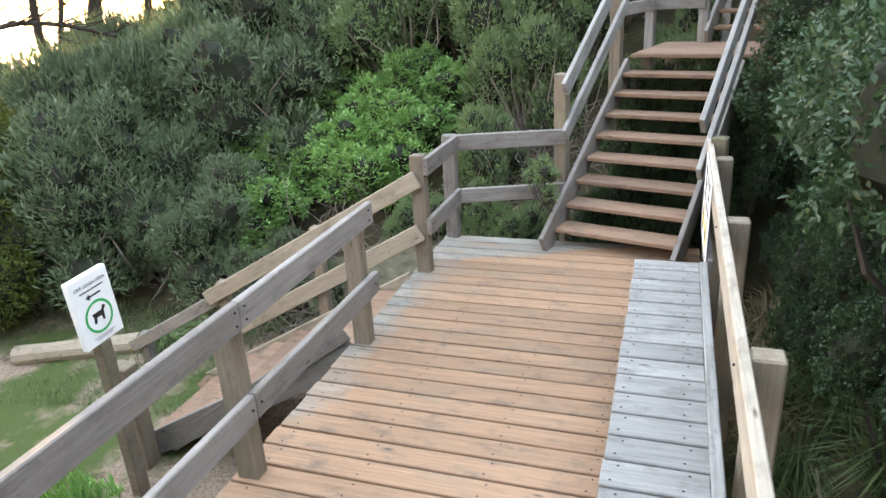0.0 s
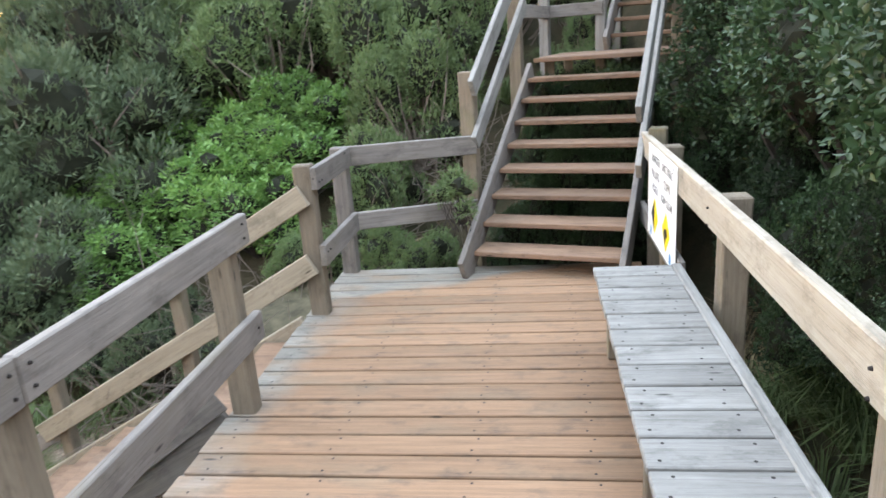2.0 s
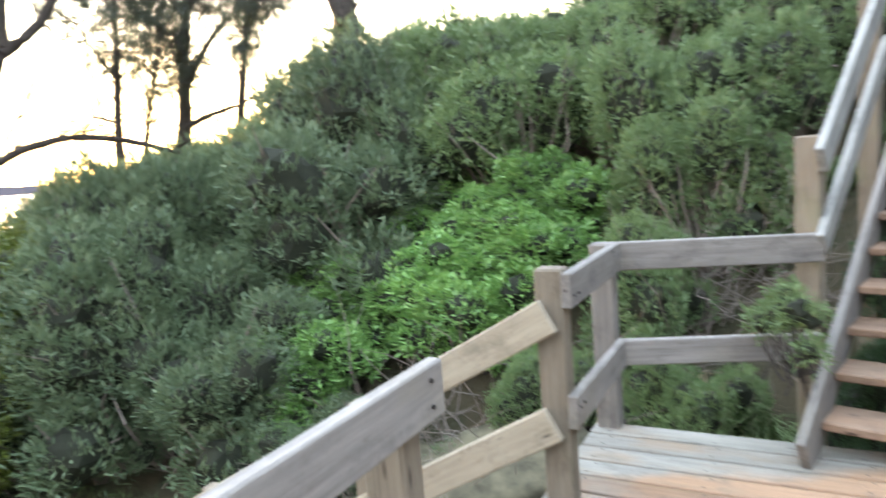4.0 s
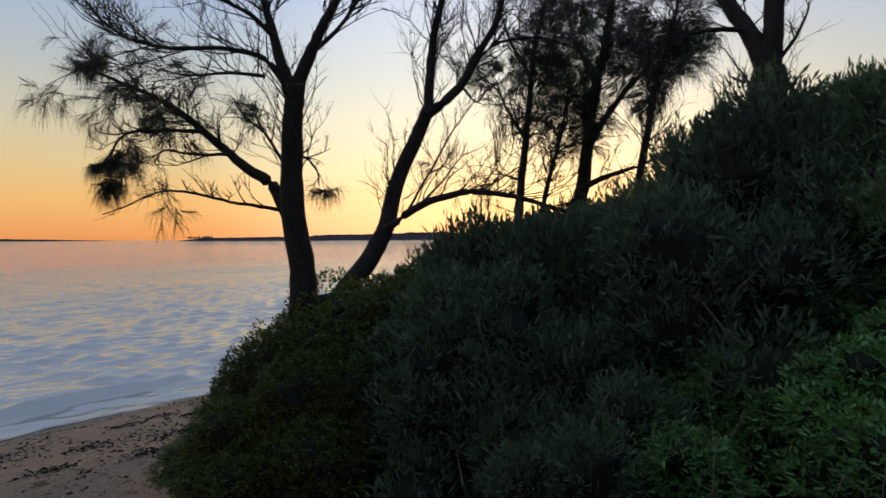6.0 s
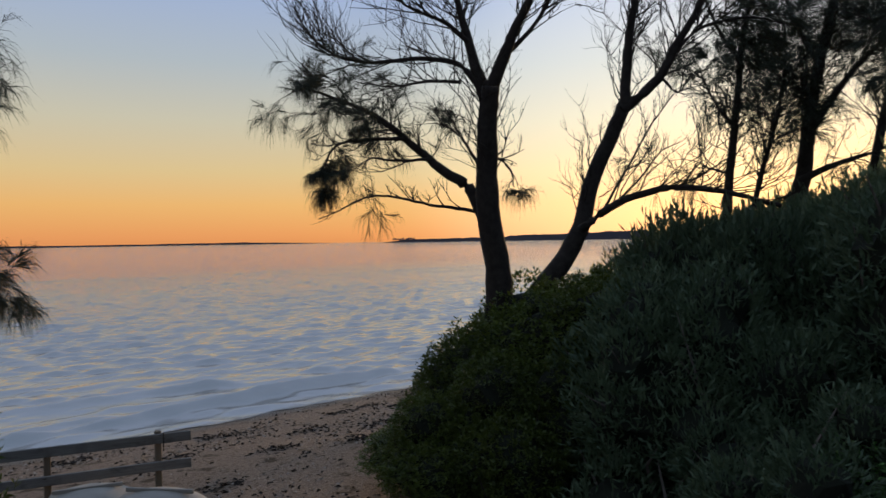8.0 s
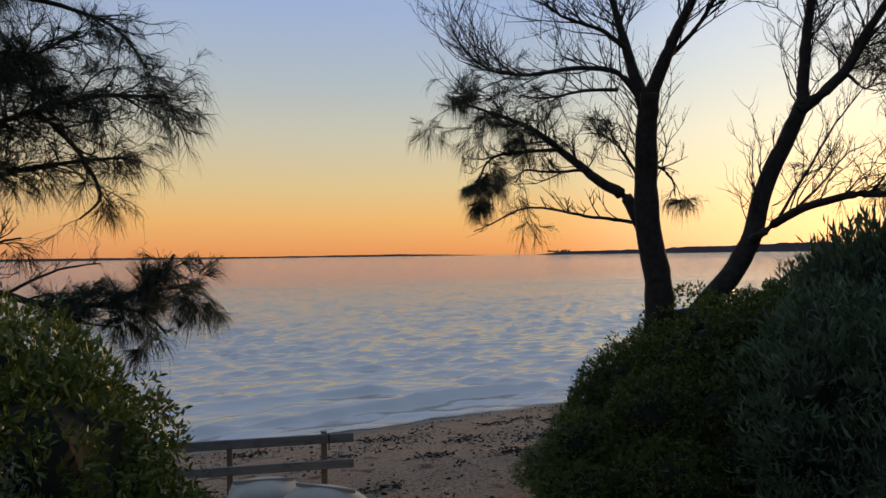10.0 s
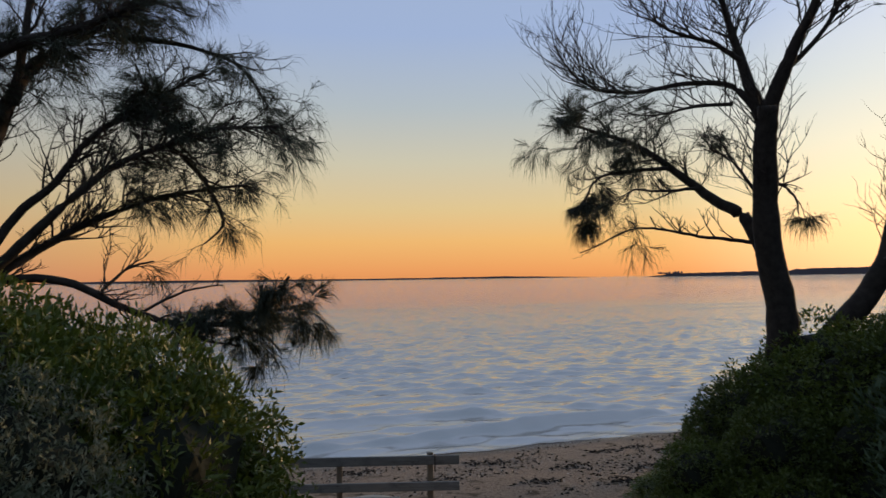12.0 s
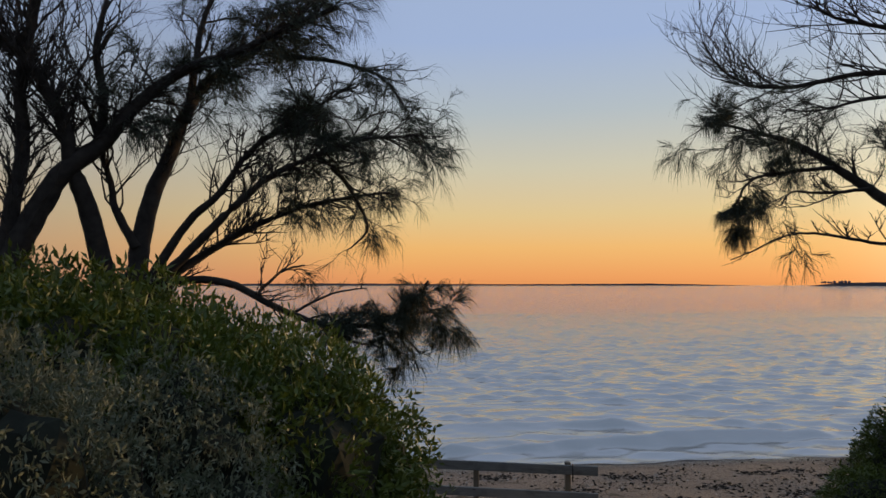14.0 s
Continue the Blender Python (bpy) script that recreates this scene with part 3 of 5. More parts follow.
def entry_steps():
    """The short flight by which the path comes down to the deck."""
    top = empty("entry_steps")
    tagged(top, "short sandy timber flight coming down to the deck", "stairs")
    n, run, rise = 5, 0.275, 0.168
    for k in range(n):
        y, z = DECK_NEAR - run * k, rise * (k + 1)
        deep = 0.30 if k < n - 1 else 1.6
        boards = 1 if k < n - 1 else 10
        w = deep / boards
        for j in range(boards):
            bm = bmesh.new()
            block(bm, (DECK_R - DECK_L, w - 0.006, 0.042), bevel=0.005)
            part("tread", bm, DECK_WOOD, top, matrix=pose((DECK_L + DECK_R) / 2, y - w * (j + 0.5) + 0.02, z - 0.021))
    s = rise / run
    for x in (DECK_L + 0.03, (DECK_L + DECK_R) / 2, DECK_R - 0.03):
        board("stringer", (x, DECK_NEAR, -0.02), (x, DECK_NEAR - run * n, rise * n - 0.02), 0.05, 0.20, POST_WOOD, top)
        for y in (DECK_NEAR - run * n - 0.1, DECK_NEAR - run * n - 1.1):
            board("stump", (x, y, land_z(x, y) - 0.1), (x, y, rise * n - 0.045), 0.1, 0.1, POST_WOOD, top)
    rails = empty("entry_railing")
    tagged(rails, "sloping timber railings beside the entry steps", "railing", "deck railings")
    far = DECK_NEAR - run * n
    for x, px, mat in ((-0.855, -0.945, RAIL_WOOD), (1.365, 1.455, PALE_WOOD)):
        for z, h in ((0.945, 0.15), (0.435, 0.15)):
            board("sloping_rail", (x, DECK_NEAR - 0.005, z), (x, far, z + rise * n), 0.045, h, mat, rails)
            board("level_rail", (x, far - 0.005, z + rise * n), (x, far - 1.3, z + rise * n), 0.045, h, mat, rails)
        for y in (far - 0.05, far - 1.2):
            post(px, y, 1.0 + rise * n, land_z(px, y) - 0.2, rails)


entry_steps()

# the stairs keep their own axes: u to the right, v ahead and up the hill
STAIR_TURN = -15.0
CU, SU = math.cos(radians(15)), math.sin(radians(15))
RISE, RUN = 0.169, 0.246


def st(u, v, z):
    return Vector((u * CU + v * SU, -u * SU + v * CU, z))


def flight(name, u0, u1, v0, z0, steps, label):
    top = empty(name)
    tagged(top, label, "stairs")
    for k in range(steps):
        z, v = z0 + RISE * (k + 1), v0 + RUN * k
        bm = bmesh.new()
        block(bm, (u1 - u0, 0.265, 0.042), bevel=0.006)
        part("tread", bm, TREAD_WOOD, top, matrix=Matrix.Translation(st((u0 + u1) / 2, v + 0.125, z - 0.021)) @ pose(0, 0, 0, 0, 0, STAIR_TURN))
    for u in (u0 - 0.025, u1 + 0.025):
        a = st(u, v0 - 0.20, z0 + 0.04)
        b = st(u, v0 + RUN * steps, z0 + RISE * steps + 0.03)
        board("stringer", a, b, 0.045, 0.25, RAIL_WOOD, top)
    return top


flight("stairs", 0.03, 1.16, 0.19, 0.0, 8, "open-tread timber stairs climbing from the deck")


def stair_rails():
    top = empty("stair_railing")
    tagged(top, "weathered timber railing along the lower stairs", "railing", "stair railings")
    slope = RISE / RUN
    for u, mat in ((-0.075, GREY_WOOD), (1.245, GREY_WOOD)):
        right = u > 0
        v_low = 0.72 if not right else 0.42
        b_u = u - 0.085 if not right else u + 0.12
        tall = 1.50 if not right else 1.06
        p = st(b_u, v_low + 0.05, 0)
        post(p.x, p.y, tall, -0.45, top, POST_WOOD, 0.125, 0.11, STAIR_TURN)
        q = st(b_u, 2.22, 0)
        post(q.x, q.y, 2.62, land_z(q.x, q.y) - 0.2, top, POST_WOOD, 0.125, 0.11, STAIR_TURN)
        for drop, name, high in ((0.0, "hand_rail", 0.15), (0.43, "lower_rail", 0.13)):
            if right and drop:
                drop = 0.40
            v0 = v_low - 0.08
            a = st(u, v0, 0.93 - drop + slope * (v0 - 0.0))
            b = st(u, 2.26, 0.93 - drop + slope * 2.26)
            board(name, a, b, 0.045, high, mat, top)


stair_rails()


def landing():
    top = empty("stair_landing")
    tagged(top, "small timber landing between two flights", "landing", kind="structure")
    z = RISE * 9
    for i in range(9):
        v = 2.16 + 0.146 * (i + 0.5)
        bm = bmesh.new()
        block(bm, (1.75, 0.139, 0.04), bevel=0.005)
        part("plank", bm, TREAD_WOOD, top, matrix=Matrix.Translation(st(0.90, v, z - 0.02)) @ pose(0, 0, 0, 0, 0, STAIR_TURN))
    for u, v in ((0.1, 2.5), (1.7, 2.5), (0.1, 3.4), (1.7, 3.4)):
        p = st(u, v, 0)
        board("stump", (p.x, p.y, land_z(p.x, p.y) - 0.2), (p.x, p.y, z - 0.042), 0.1, 0.1, POST_WOOD, top)


landing()
flight("stairs", 0.56, 1.72, 3.50, RISE * 9, 11, "upper flight of open-tread timber stairs on the hillside")


def upper_rails():
    top = empty("landing_railing")
    tagged(top, "timber railing round the landing and upper stairs", "railing", "stair railings")
    z = RISE * 9
    slope = RISE / RUN
    corner = st(0.47, 3.40, 0)
    post(corner.x, corner.y, z + 1.12, land_z(corner.x, corner.y) - 0.2, top, GREY_WOOD, 0.11, 0.11, STAIR_TURN)
    far = st(-0.16, 3.40, 0)
    post(far.x, far.y, z + 1.05, land_z(far.x, far.y) - 0.2, top, GREY_WOOD, 0.11, 0.11, STAIR_TURN)
    for dz, h in ((0.95, 0.15), (0.45, 0.13)):
        board("rail", st(-0.18, 3.33, z + dz), st(0.50, 3.33, z + dz), 0.045, h, RAIL_WOOD, top)
        board("rail", st(-0.10, 2.20, z + dz), st(-0.10, 3.30, z + dz), 0.045, h, RAIL_WOOD, top)
        board("rail", st(1.80, 2.20, z + dz), st(1.80, 3.50, z + dz), 0.045, h, RAIL_WOOD, top)
    for u in (0.50, 1.78):
        for dz, h in ((0.93, 0.15), (0.50, 0.13)):
            board("hand_rail", st(u, 3.46, z + dz), st(u, 6.2, z + dz + slope * 2.74), 0.045, h, GREY_WOOD, top)
        for v in (4.9, 6.2):
            p = st(u + (0.08 if u > 1 else -0.08), v, 0)
            post(p.x, p.y, z + 1.05 + slope * (v - 3.46), land_z(p.x, p.y) - 0.2, top, GREY_WOOD, 0.11, 0.11, STAIR_TURN)
    p = st(1.88, 3.45, 0)
    post(p.x, p.y, z + 1.1, land_z(p.x, p.y) - 0.2, top, GREY_WOOD, 0.11, 0.11, STAIR_TURN)


upper_rails()


def beach_steps():
    """Steps from the deck down to the beach path."""
    top = empty("beach_steps")
    tagged(top, "sandy timber steps leading down to the beach", "stairs")
    n, run, rise = 8, 0.30, 0.168
    for k in range(n):
        bm = bmesh.new()
        block(bm, (0.31, 1.19, 0.042), bevel=0.006)
        part("tread", bm, TREAD_WOOD, top, matrix=pose(DECK_L - 0.16 - run * k, -1.32, -rise * (k + 1) - 0.02))
        board("riser", (DECK_L - 0.02 - run * k, -1.90, -rise * (k + 0.5) - 0.045), (DECK_L - 0.02 - run * k, -0.73, -rise * (k + 0.5) - 0.045), 0.02, 0.11, TREAD_WOOD, top)
    s = rise / run
    for y, mat in ((-0.69, PALE_WOOD), (-1.945, RAIL_WOOD)):
        board("stringer", (DECK_L + 0.02, y, -0.09), (DECK_L - run * n, y, -0.09 - s * (run * n + 0.02)), 0.045, 0.22, mat, top)
    rail = empty("beach_step_railing")
    tagged(rail, "newer pale timber railing down the beach steps", "railing", "deck railings")
    x0, x1 = -0.83, -3.28
    for z, h in ((1.0, 0.15), (0.53, 0.15)):
        board("rail", (-0.93, -0.69, z - 0.088 - s * (x0 + 0.93)), (x1, -0.69, z - 0.088 - s * (x0 - x1)), 0.045, h, PALE_WOOD, rail)
    for x in (-1.98, -3.12):
        post(x, -0.615, 1.0 + s * (x - x0), land_z(x, -0.6) - 0.2, rail, POST_WOOD, 0.1, 0.1)
    for z in (0.94, 0.47):
        board("rail", (x1 + 0.1, -0.64, z - 0.088 - s * (x0 - x1 - 0.1)), (-4.45, -0.64, z - 0.088 - s * (x0 + 4.45)), 0.045, 0.13, RAIL_WOOD, rail)
    post(-4.3, -0.57, 0.93 + s * (-4.3 - x0), land_z(-4.3, -0.57) - 0.2, rail, RAIL_WOOD, 0.1, 0.1)
    near = empty("beach_step_newel")
    tagged(near, "dark weathered timber post with a rail stub by the steps", "post")
    post(-3.08, -2.08, -0.38, land_z(-3.08, -2.08) - 0.2, near, POST_WOOD, 0.19, 0.16)
    board("rail", (-1.05, -1.99, 0.10), (-2.9, -1.955, 0.10 - s * 1.85 - 0.3), 0.02, 0.13, RAIL_WOOD, near)


beach_steps()


# ---- plants ----
def blob_tips(rng, blobs, count):
    """Points and outward ways on the outer skin of a heap of balls."""
    c = np.array([b[:3] for b in blobs])
    r = np.array([b[3] for b in blobs])
    pts, ways = [], []
    have = 0
    while have < count:
        k = rng.choice(len(r), count * 2, p=r**2 / np.sum(r**2))
        d = rng.normal(size=(count * 2, 3))
        d /= np.linalg.norm(d, axis=1, keepdims=True)
        p = c[k] + d * (r[k] * rng.uniform(0.72, 1.12, count * 2))[:, None]
        gap = np.linalg.norm(p[:, None, :] - c[None], axis=2) - 0.78 * r[None]
        gap[np.arange(len(k)), k] = 1
        ok = (gap.min(axis=1) > 0) & (p[:, 2] > 0.03) & (d[:, 2] > -0.75)
        pts.append(p[ok])
        ways.append(d[ok])
        have += int(ok.sum())
    return np.concatenate(pts)[:count], np.concatenate(ways)[:count]


def shrub_model(name, mat, core_mat, height, seed, tips=1100, per=8, leaf=(0.065, 0.022), lift=0.5, spread=0.9, lumps=13, twiggy=0, wide=0.62):
    """One shrub with stems, a core coloured as inner shade and a crown of single leaves."""
    rng = np.random.default_rng(seed)
    top = empty(name)
    blobs = []
    for i in range(lumps):
        a = rng.uniform(0, 2 * math.pi)
        f = rng.uniform(0, 1) ** 0.6
        q = math.sqrt(rng.uniform(0, 1)) * wide * height * (1.0 - 0.45 * f)
        rad = height * rng.uniform(0.16, 0.27)
        z = 0.12 * height + f * (height * 0.92 - rad)
        blobs.append((q * math.cos(a), q * math.sin(a), max(z, rad * 0.6), rad))
    p, d = blob_tips(rng, blobs, tips)
    at = np.repeat(p, per, axis=0) + rng.normal(scale=leaf[0] * 0.35, size=(tips * per, 3))
    way = np.repeat(d, per, axis=0) * 0.8 + rng.normal(scale=spread, size=(tips * per, 3)) + np.array([0, 0, lift])
    crown = new("crown", leaves_mesh("crown", at, way, leaf[0], leaf[1], mat, rng))
    crown.parent = top
    # filler lumps make the crown opaque; their dark colour stands for inner shade
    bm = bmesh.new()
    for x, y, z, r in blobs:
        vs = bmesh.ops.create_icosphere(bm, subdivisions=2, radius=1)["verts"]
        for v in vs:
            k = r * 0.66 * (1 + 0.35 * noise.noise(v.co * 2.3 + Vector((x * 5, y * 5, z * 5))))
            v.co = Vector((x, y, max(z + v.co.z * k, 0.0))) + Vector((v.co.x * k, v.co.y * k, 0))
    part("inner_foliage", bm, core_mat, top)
    verts, faces = [], []
    pick = rng.choice(tips, 26 + twiggy)
    for n_, k in enumerate(pick):
        tip = Vector(p[k])
        base = Vector((rng.normal() * 0.07, rng.normal() * 0.07, -0.15))
        mid = (base + tip) * 0.5 + Vector(rng.normal(size=3) * 0.12 * height)
        reach = tip * (1.0 if n_ < 26 else 1.07)
        tube(verts, faces, [base, base.lerp(mid, 0.6), mid.lerp(reach, 0.4), reach], [0.022 * height, 0.014 * height, 0.008 * height, 0.003], 4)
    stems = new("stem", mesh_from("stem", verts, faces, [TWIG if twiggy else BARK]))
    stems.parent = top
    return top


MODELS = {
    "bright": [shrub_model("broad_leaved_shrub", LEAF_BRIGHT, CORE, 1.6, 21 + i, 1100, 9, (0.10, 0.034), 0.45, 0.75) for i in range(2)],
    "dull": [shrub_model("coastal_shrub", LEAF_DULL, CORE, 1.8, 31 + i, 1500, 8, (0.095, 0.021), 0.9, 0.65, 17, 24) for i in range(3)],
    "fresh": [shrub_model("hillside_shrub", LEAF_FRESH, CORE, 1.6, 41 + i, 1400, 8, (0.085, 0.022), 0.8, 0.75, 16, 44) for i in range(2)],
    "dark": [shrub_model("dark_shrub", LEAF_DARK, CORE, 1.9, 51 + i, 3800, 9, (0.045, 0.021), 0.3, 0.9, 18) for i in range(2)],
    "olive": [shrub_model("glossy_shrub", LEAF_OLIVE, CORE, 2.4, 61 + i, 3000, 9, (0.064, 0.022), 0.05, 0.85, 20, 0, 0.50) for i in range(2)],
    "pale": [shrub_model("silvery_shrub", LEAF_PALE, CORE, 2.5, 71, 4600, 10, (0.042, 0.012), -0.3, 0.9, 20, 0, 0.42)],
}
HEIGHT = {"bright": 1.6, "dull": 1.8, "fresh": 1.6, "dark": 1.9, "olive": 2.4, "pale": 2.5}
WORDS = {
    "bright": ("bright green broad-leaved shrub on the bank", "bank shrubs"),
    "dull": ("grey-green fine-leaved coastal shrub with dead twigs", "coastal scrub"),
    "fresh": ("twiggy light green shrub on the hillside", "hillside scrub"),
    "dark": ("dense dark green shrub beside the stairs, or shade filler beneath", "dark shrubs"),
    "olive": ("glossy dark olive-green shrub above the beach", "beach shrubs"),
    "pale": ("silvery flowering shrub beside the glossy bush", "silvery shrubs"),
}
plant_rng = random.Random(77)
used = set()


def plant(kind, x, y, top_z, squash=1.0, foot=None):
    """Sets a shrub of that kind on the ground so that it reaches top_z."""
    g = land_z(x, y) - 0.06 if foot is None else foot
    k = (top_z - g) / HEIGHT[kind]
    models = MODELS[kind]
    m = models[plant_rng.randrange(len(models))]
    turn = plant_rng.uniform(0, 360)
    w = min(max(k, 0.75), 1.35) * squash * plant_rng.uniform(0.92, 1.08)
    mat = pose(x, y, g, plant_rng.uniform(-4, 4), plant_rng.uniform(-4, 4), turn)
    if m.name not in used:
        used.add(m.name)
        ob = m
        ob.scale = (1, 1, 1)
        ob.matrix_basis = mat
    else:
        ob = copy_thing(m, mat)
    ob.scale = (w, w, k)
    tagged(ob, WORDS[kind][0], "shrub", WORDS[kind][1])
    return ob


def in_walkway(x, y, room=0.0):
    u, v = x * CU - y * SU, x * SU + y * CU
    if y < 0.55 and -1.35 - room < x < 1.75 + room:
        return True
    if -3.7 - room < x < -0.9 and -2.6 < y < -0.35 + room:
        return True
    if -0.4 < v < 3.7 and -0.55 - room < u < 1.6 + room:
        return True
    return 3.0 < v < 8.0 and -0.1 - room < u < 2.2 + room


# top of the scrub on the seaward bank: (bearing, elevation)
RIDGE = [(10, 15), (20, 12), (27, 12.5), (32, 12.5), (35, 11), (37.5, 9.5), (40, 8.3), (42, 6.5), (44, 4.2), (47, 3.0), (50, 2.5), (56.7, 1.8), (59.5, 0.8), (62, -1.0), (66, -3.0), (71.8, -4.0), (75.5, -7.0), (79.6, -13.5), (84, -19)]


def ridge(a):
    return float(np.interp(a, [r[0] for r in RIDGE], [r[1] for r in RIDGE]))


for far, drop, step in ((5.2, 13, 9), (6.4, 8.5, 7), (7.6, 4.5, 6), (8.8, 0.6, 4.2), (10.4, 0.8, 4.6), (12.2, 0.5, 4.5)):
    a = 14.0 + (far * 37) % 4
    while a < 83.5:
        p = polar(a + plant_rng.uniform(-0.8, 0.8), far + plant_rng.uniform(-0.35, 0.35))
        z = STAND[2] + far * math.tan(radians(ridge(a + 1.0) - drop)) + plant_rng.uniform(-0.22, 0.06)
        g = land_z(p.x, p.y)
        bright_patch = a < 50 and far < 7.2
        out = far > 9.5 and a > 70
        out = out or (p.x > -7.0 and p.y < 1.0 + 0.46 * min(p.x + 5.3, 0))
        if not in_walkway(p.x, p.y, 0.75) and not bright_patch and not out and z - g > 0.55:
            kind = "olive" if a > 58.5 else ("fresh" if a < 30 else "dull")
            plant(kind, p.x, p.y, max(z, g + 0.8))
        a += step

# the bright green clump by the corner of the deck
plant_rng.seed(504)
for x, y, z in ((-2.35, 3.4, 1.45), (-3.1, 2.5, 0.80), (-3.9, 1.7, 0.15), (-2.5, 2.1, 0.55), (-2.75, 2.95, 1.15), (-2.2, 2.75, 1.0), (-4.3, 2.6, 0.55), (-3.4, 3.7, 1.30)):
    plant("bright", x, y, z)

# hillside behind the stairs
plant_rng.seed(501)
for i in range(46):
    u, v = plant_rng.uniform(-6.5, 7.5), plant_rng.uniform(2.4, 15)
    p = st(u, v, 0)
    g = land_z(p.x, p.y)
    if in_walkway(p.x, p.y, 0.7 if u < 2.0 else 1.5) or p.x < -4 or (p.x < -1.6 and p.y < 4.6):
        continue
    plant("fresh" if u < 2.0 else "dark", p.x, p.y, g + plant_rng.uniform(1.1, 1.9))
for x, y, h in ((-1.15, 2.2, 0.75), (-0.75, 3.3, 1.1), (-1.3, 4.1, 1.4), (-0.35, 4.7, 1.2), (0.2, 5.6, 1.2), (-1.6, 5.6, 1.6)):
    plant("fresh", x, y, land_z(x, y) + h + 0.4, 0.8)

for u, v, h in ((0.0, 4.2, 0.7), (0.05, 5.0, 0.8), (-0.2, 5.8, 1.0), (0.1, 6.6, 1.0), (0.9, 7.6, 0.9), (1.6, 7.8, 0.9)):
    p = st(u, v, 0)
    plant("fresh", p.x, p.y, land_z(p.x, p.y) + h, 0.55)
# dark thicket on the landward side
plant_rng.seed(502)
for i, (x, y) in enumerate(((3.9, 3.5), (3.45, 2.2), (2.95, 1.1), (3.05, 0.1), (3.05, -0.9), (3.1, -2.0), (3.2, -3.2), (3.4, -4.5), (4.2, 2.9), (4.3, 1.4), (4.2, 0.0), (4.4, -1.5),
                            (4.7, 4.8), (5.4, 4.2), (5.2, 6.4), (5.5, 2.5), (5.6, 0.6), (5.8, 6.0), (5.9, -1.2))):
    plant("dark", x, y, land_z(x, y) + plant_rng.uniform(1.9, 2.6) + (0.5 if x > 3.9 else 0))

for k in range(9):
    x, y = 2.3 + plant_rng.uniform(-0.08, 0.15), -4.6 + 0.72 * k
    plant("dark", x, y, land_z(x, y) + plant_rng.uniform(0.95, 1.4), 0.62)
# low scrub behind the beach steps' rail
plant_rng.seed(503)
for x, y, h in ((-1.5, 0.75, 0.55), (-2.2, 0.55, 0.7), (-3.0, 0.75, 0.8), (-3.7, 0.9, 0.75), (-4.6, 1.15, 0.9), (-5.4, 1.2, 0.9), (-6.2, 0.75, 1.0), (-6.9, 0.45, 1.0), (-0.6, 1.3, 0.7), (-1.0, 1.5, 0.8), (-1.7, 1.4, 0.8)):
    plant("dull" if x < -2 else "fresh", x, y, land_z(x, y) + h, 0.6)

# the bush seaward of the deck, olive and silvery
plant_rng.seed(505)
for a, far, z in ((119, 4.4, 0.22), (121.5, 4.1, 0.70), (125.5, 4.0, 1.02), (129.5, 4.2, 1.24), (135, 4.7, 1.38), (141, 4.8, 1.48), (148, 4.8, 1.55), (129, 5.3, 1.10), (137, 5.8, 1.5), (145, 5.9, 1.66), (122, 5.3, 0.6)):
    p = polar(a, far)
    plant("olive", p.x, p.y, z, 0.80)
for a, far, z in ((135.5, 3.15, 1.18), (141.5, 3.1, 1.28), (148, 3.2, 1.36)):
    p = polar(a, far)
    plant("pale", p.x, p.y, z, 0.62)

for x, y, z in ((-2.05, -3.75, 0.02), (-2.35, -4.5, 0.05)):
    plant("bright", x, y, z - 0.12, 0.55)
# sprig that pokes through the rails at the foot of the stairs
p = st(-0.16, 0.33, 0)
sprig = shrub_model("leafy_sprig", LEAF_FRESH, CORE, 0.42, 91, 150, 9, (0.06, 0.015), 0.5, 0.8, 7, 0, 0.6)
sprig.matrix_basis = pose(p.x + 0.05, p.y - 0.03, 0.44, 8, -6, 0)
sprig.scale = (0.8, 0.8, 0.8)
verts, faces = [], []
tube(verts, faces, [Vector((0.06, 0.10, -1.2)), Vector((0.04, 0.05, -0.6)), Vector((0, 0, 0.0)), Vector((0, 0, 0.2))], [0.012, 0.010, 0.008, 0.004], 5)
stalk = new("stalk", mesh_from("stalk", verts, faces, [BARK]))
stalk.parent = sprig
tagged(sprig, "leafy green sprig poking through the stair rails", "shrub")
# dark shrubs added under the stairs and landing to stand for the shade there
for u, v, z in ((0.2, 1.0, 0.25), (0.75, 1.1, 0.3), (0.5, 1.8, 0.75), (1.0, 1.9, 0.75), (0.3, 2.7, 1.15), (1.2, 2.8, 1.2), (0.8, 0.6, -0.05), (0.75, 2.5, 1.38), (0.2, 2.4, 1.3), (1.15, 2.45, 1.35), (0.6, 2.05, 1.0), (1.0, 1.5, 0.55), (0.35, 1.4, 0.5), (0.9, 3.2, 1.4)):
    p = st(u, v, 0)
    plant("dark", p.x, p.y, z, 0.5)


# ---- grass ----
def tussock(name, x, y, z, size, mat, seed, blades=260):
    rng = np.random.default_rng(seed)
    a = rng.uniform(0, 2 * math.pi, blades)
    q = rng.uniform(0, 0.10, blades) * size
    at = np.stack([q * np.cos(a), q * np.sin(a), np.zeros(blades)], 1)
    out = rng.uniform(0.15, 0.9, blades)
    way = np.stack([np.cos(a) * out, np.sin(a) * out, np.ones(blades)], 1)
    me = strands_mesh(name, at, way, 0.6 * size, 0.010, mat, rng, 0.5)
    ob = new(name, me)
    ob.matrix_world = Matrix.Translation((x, y, z - 0.02))
    return ob


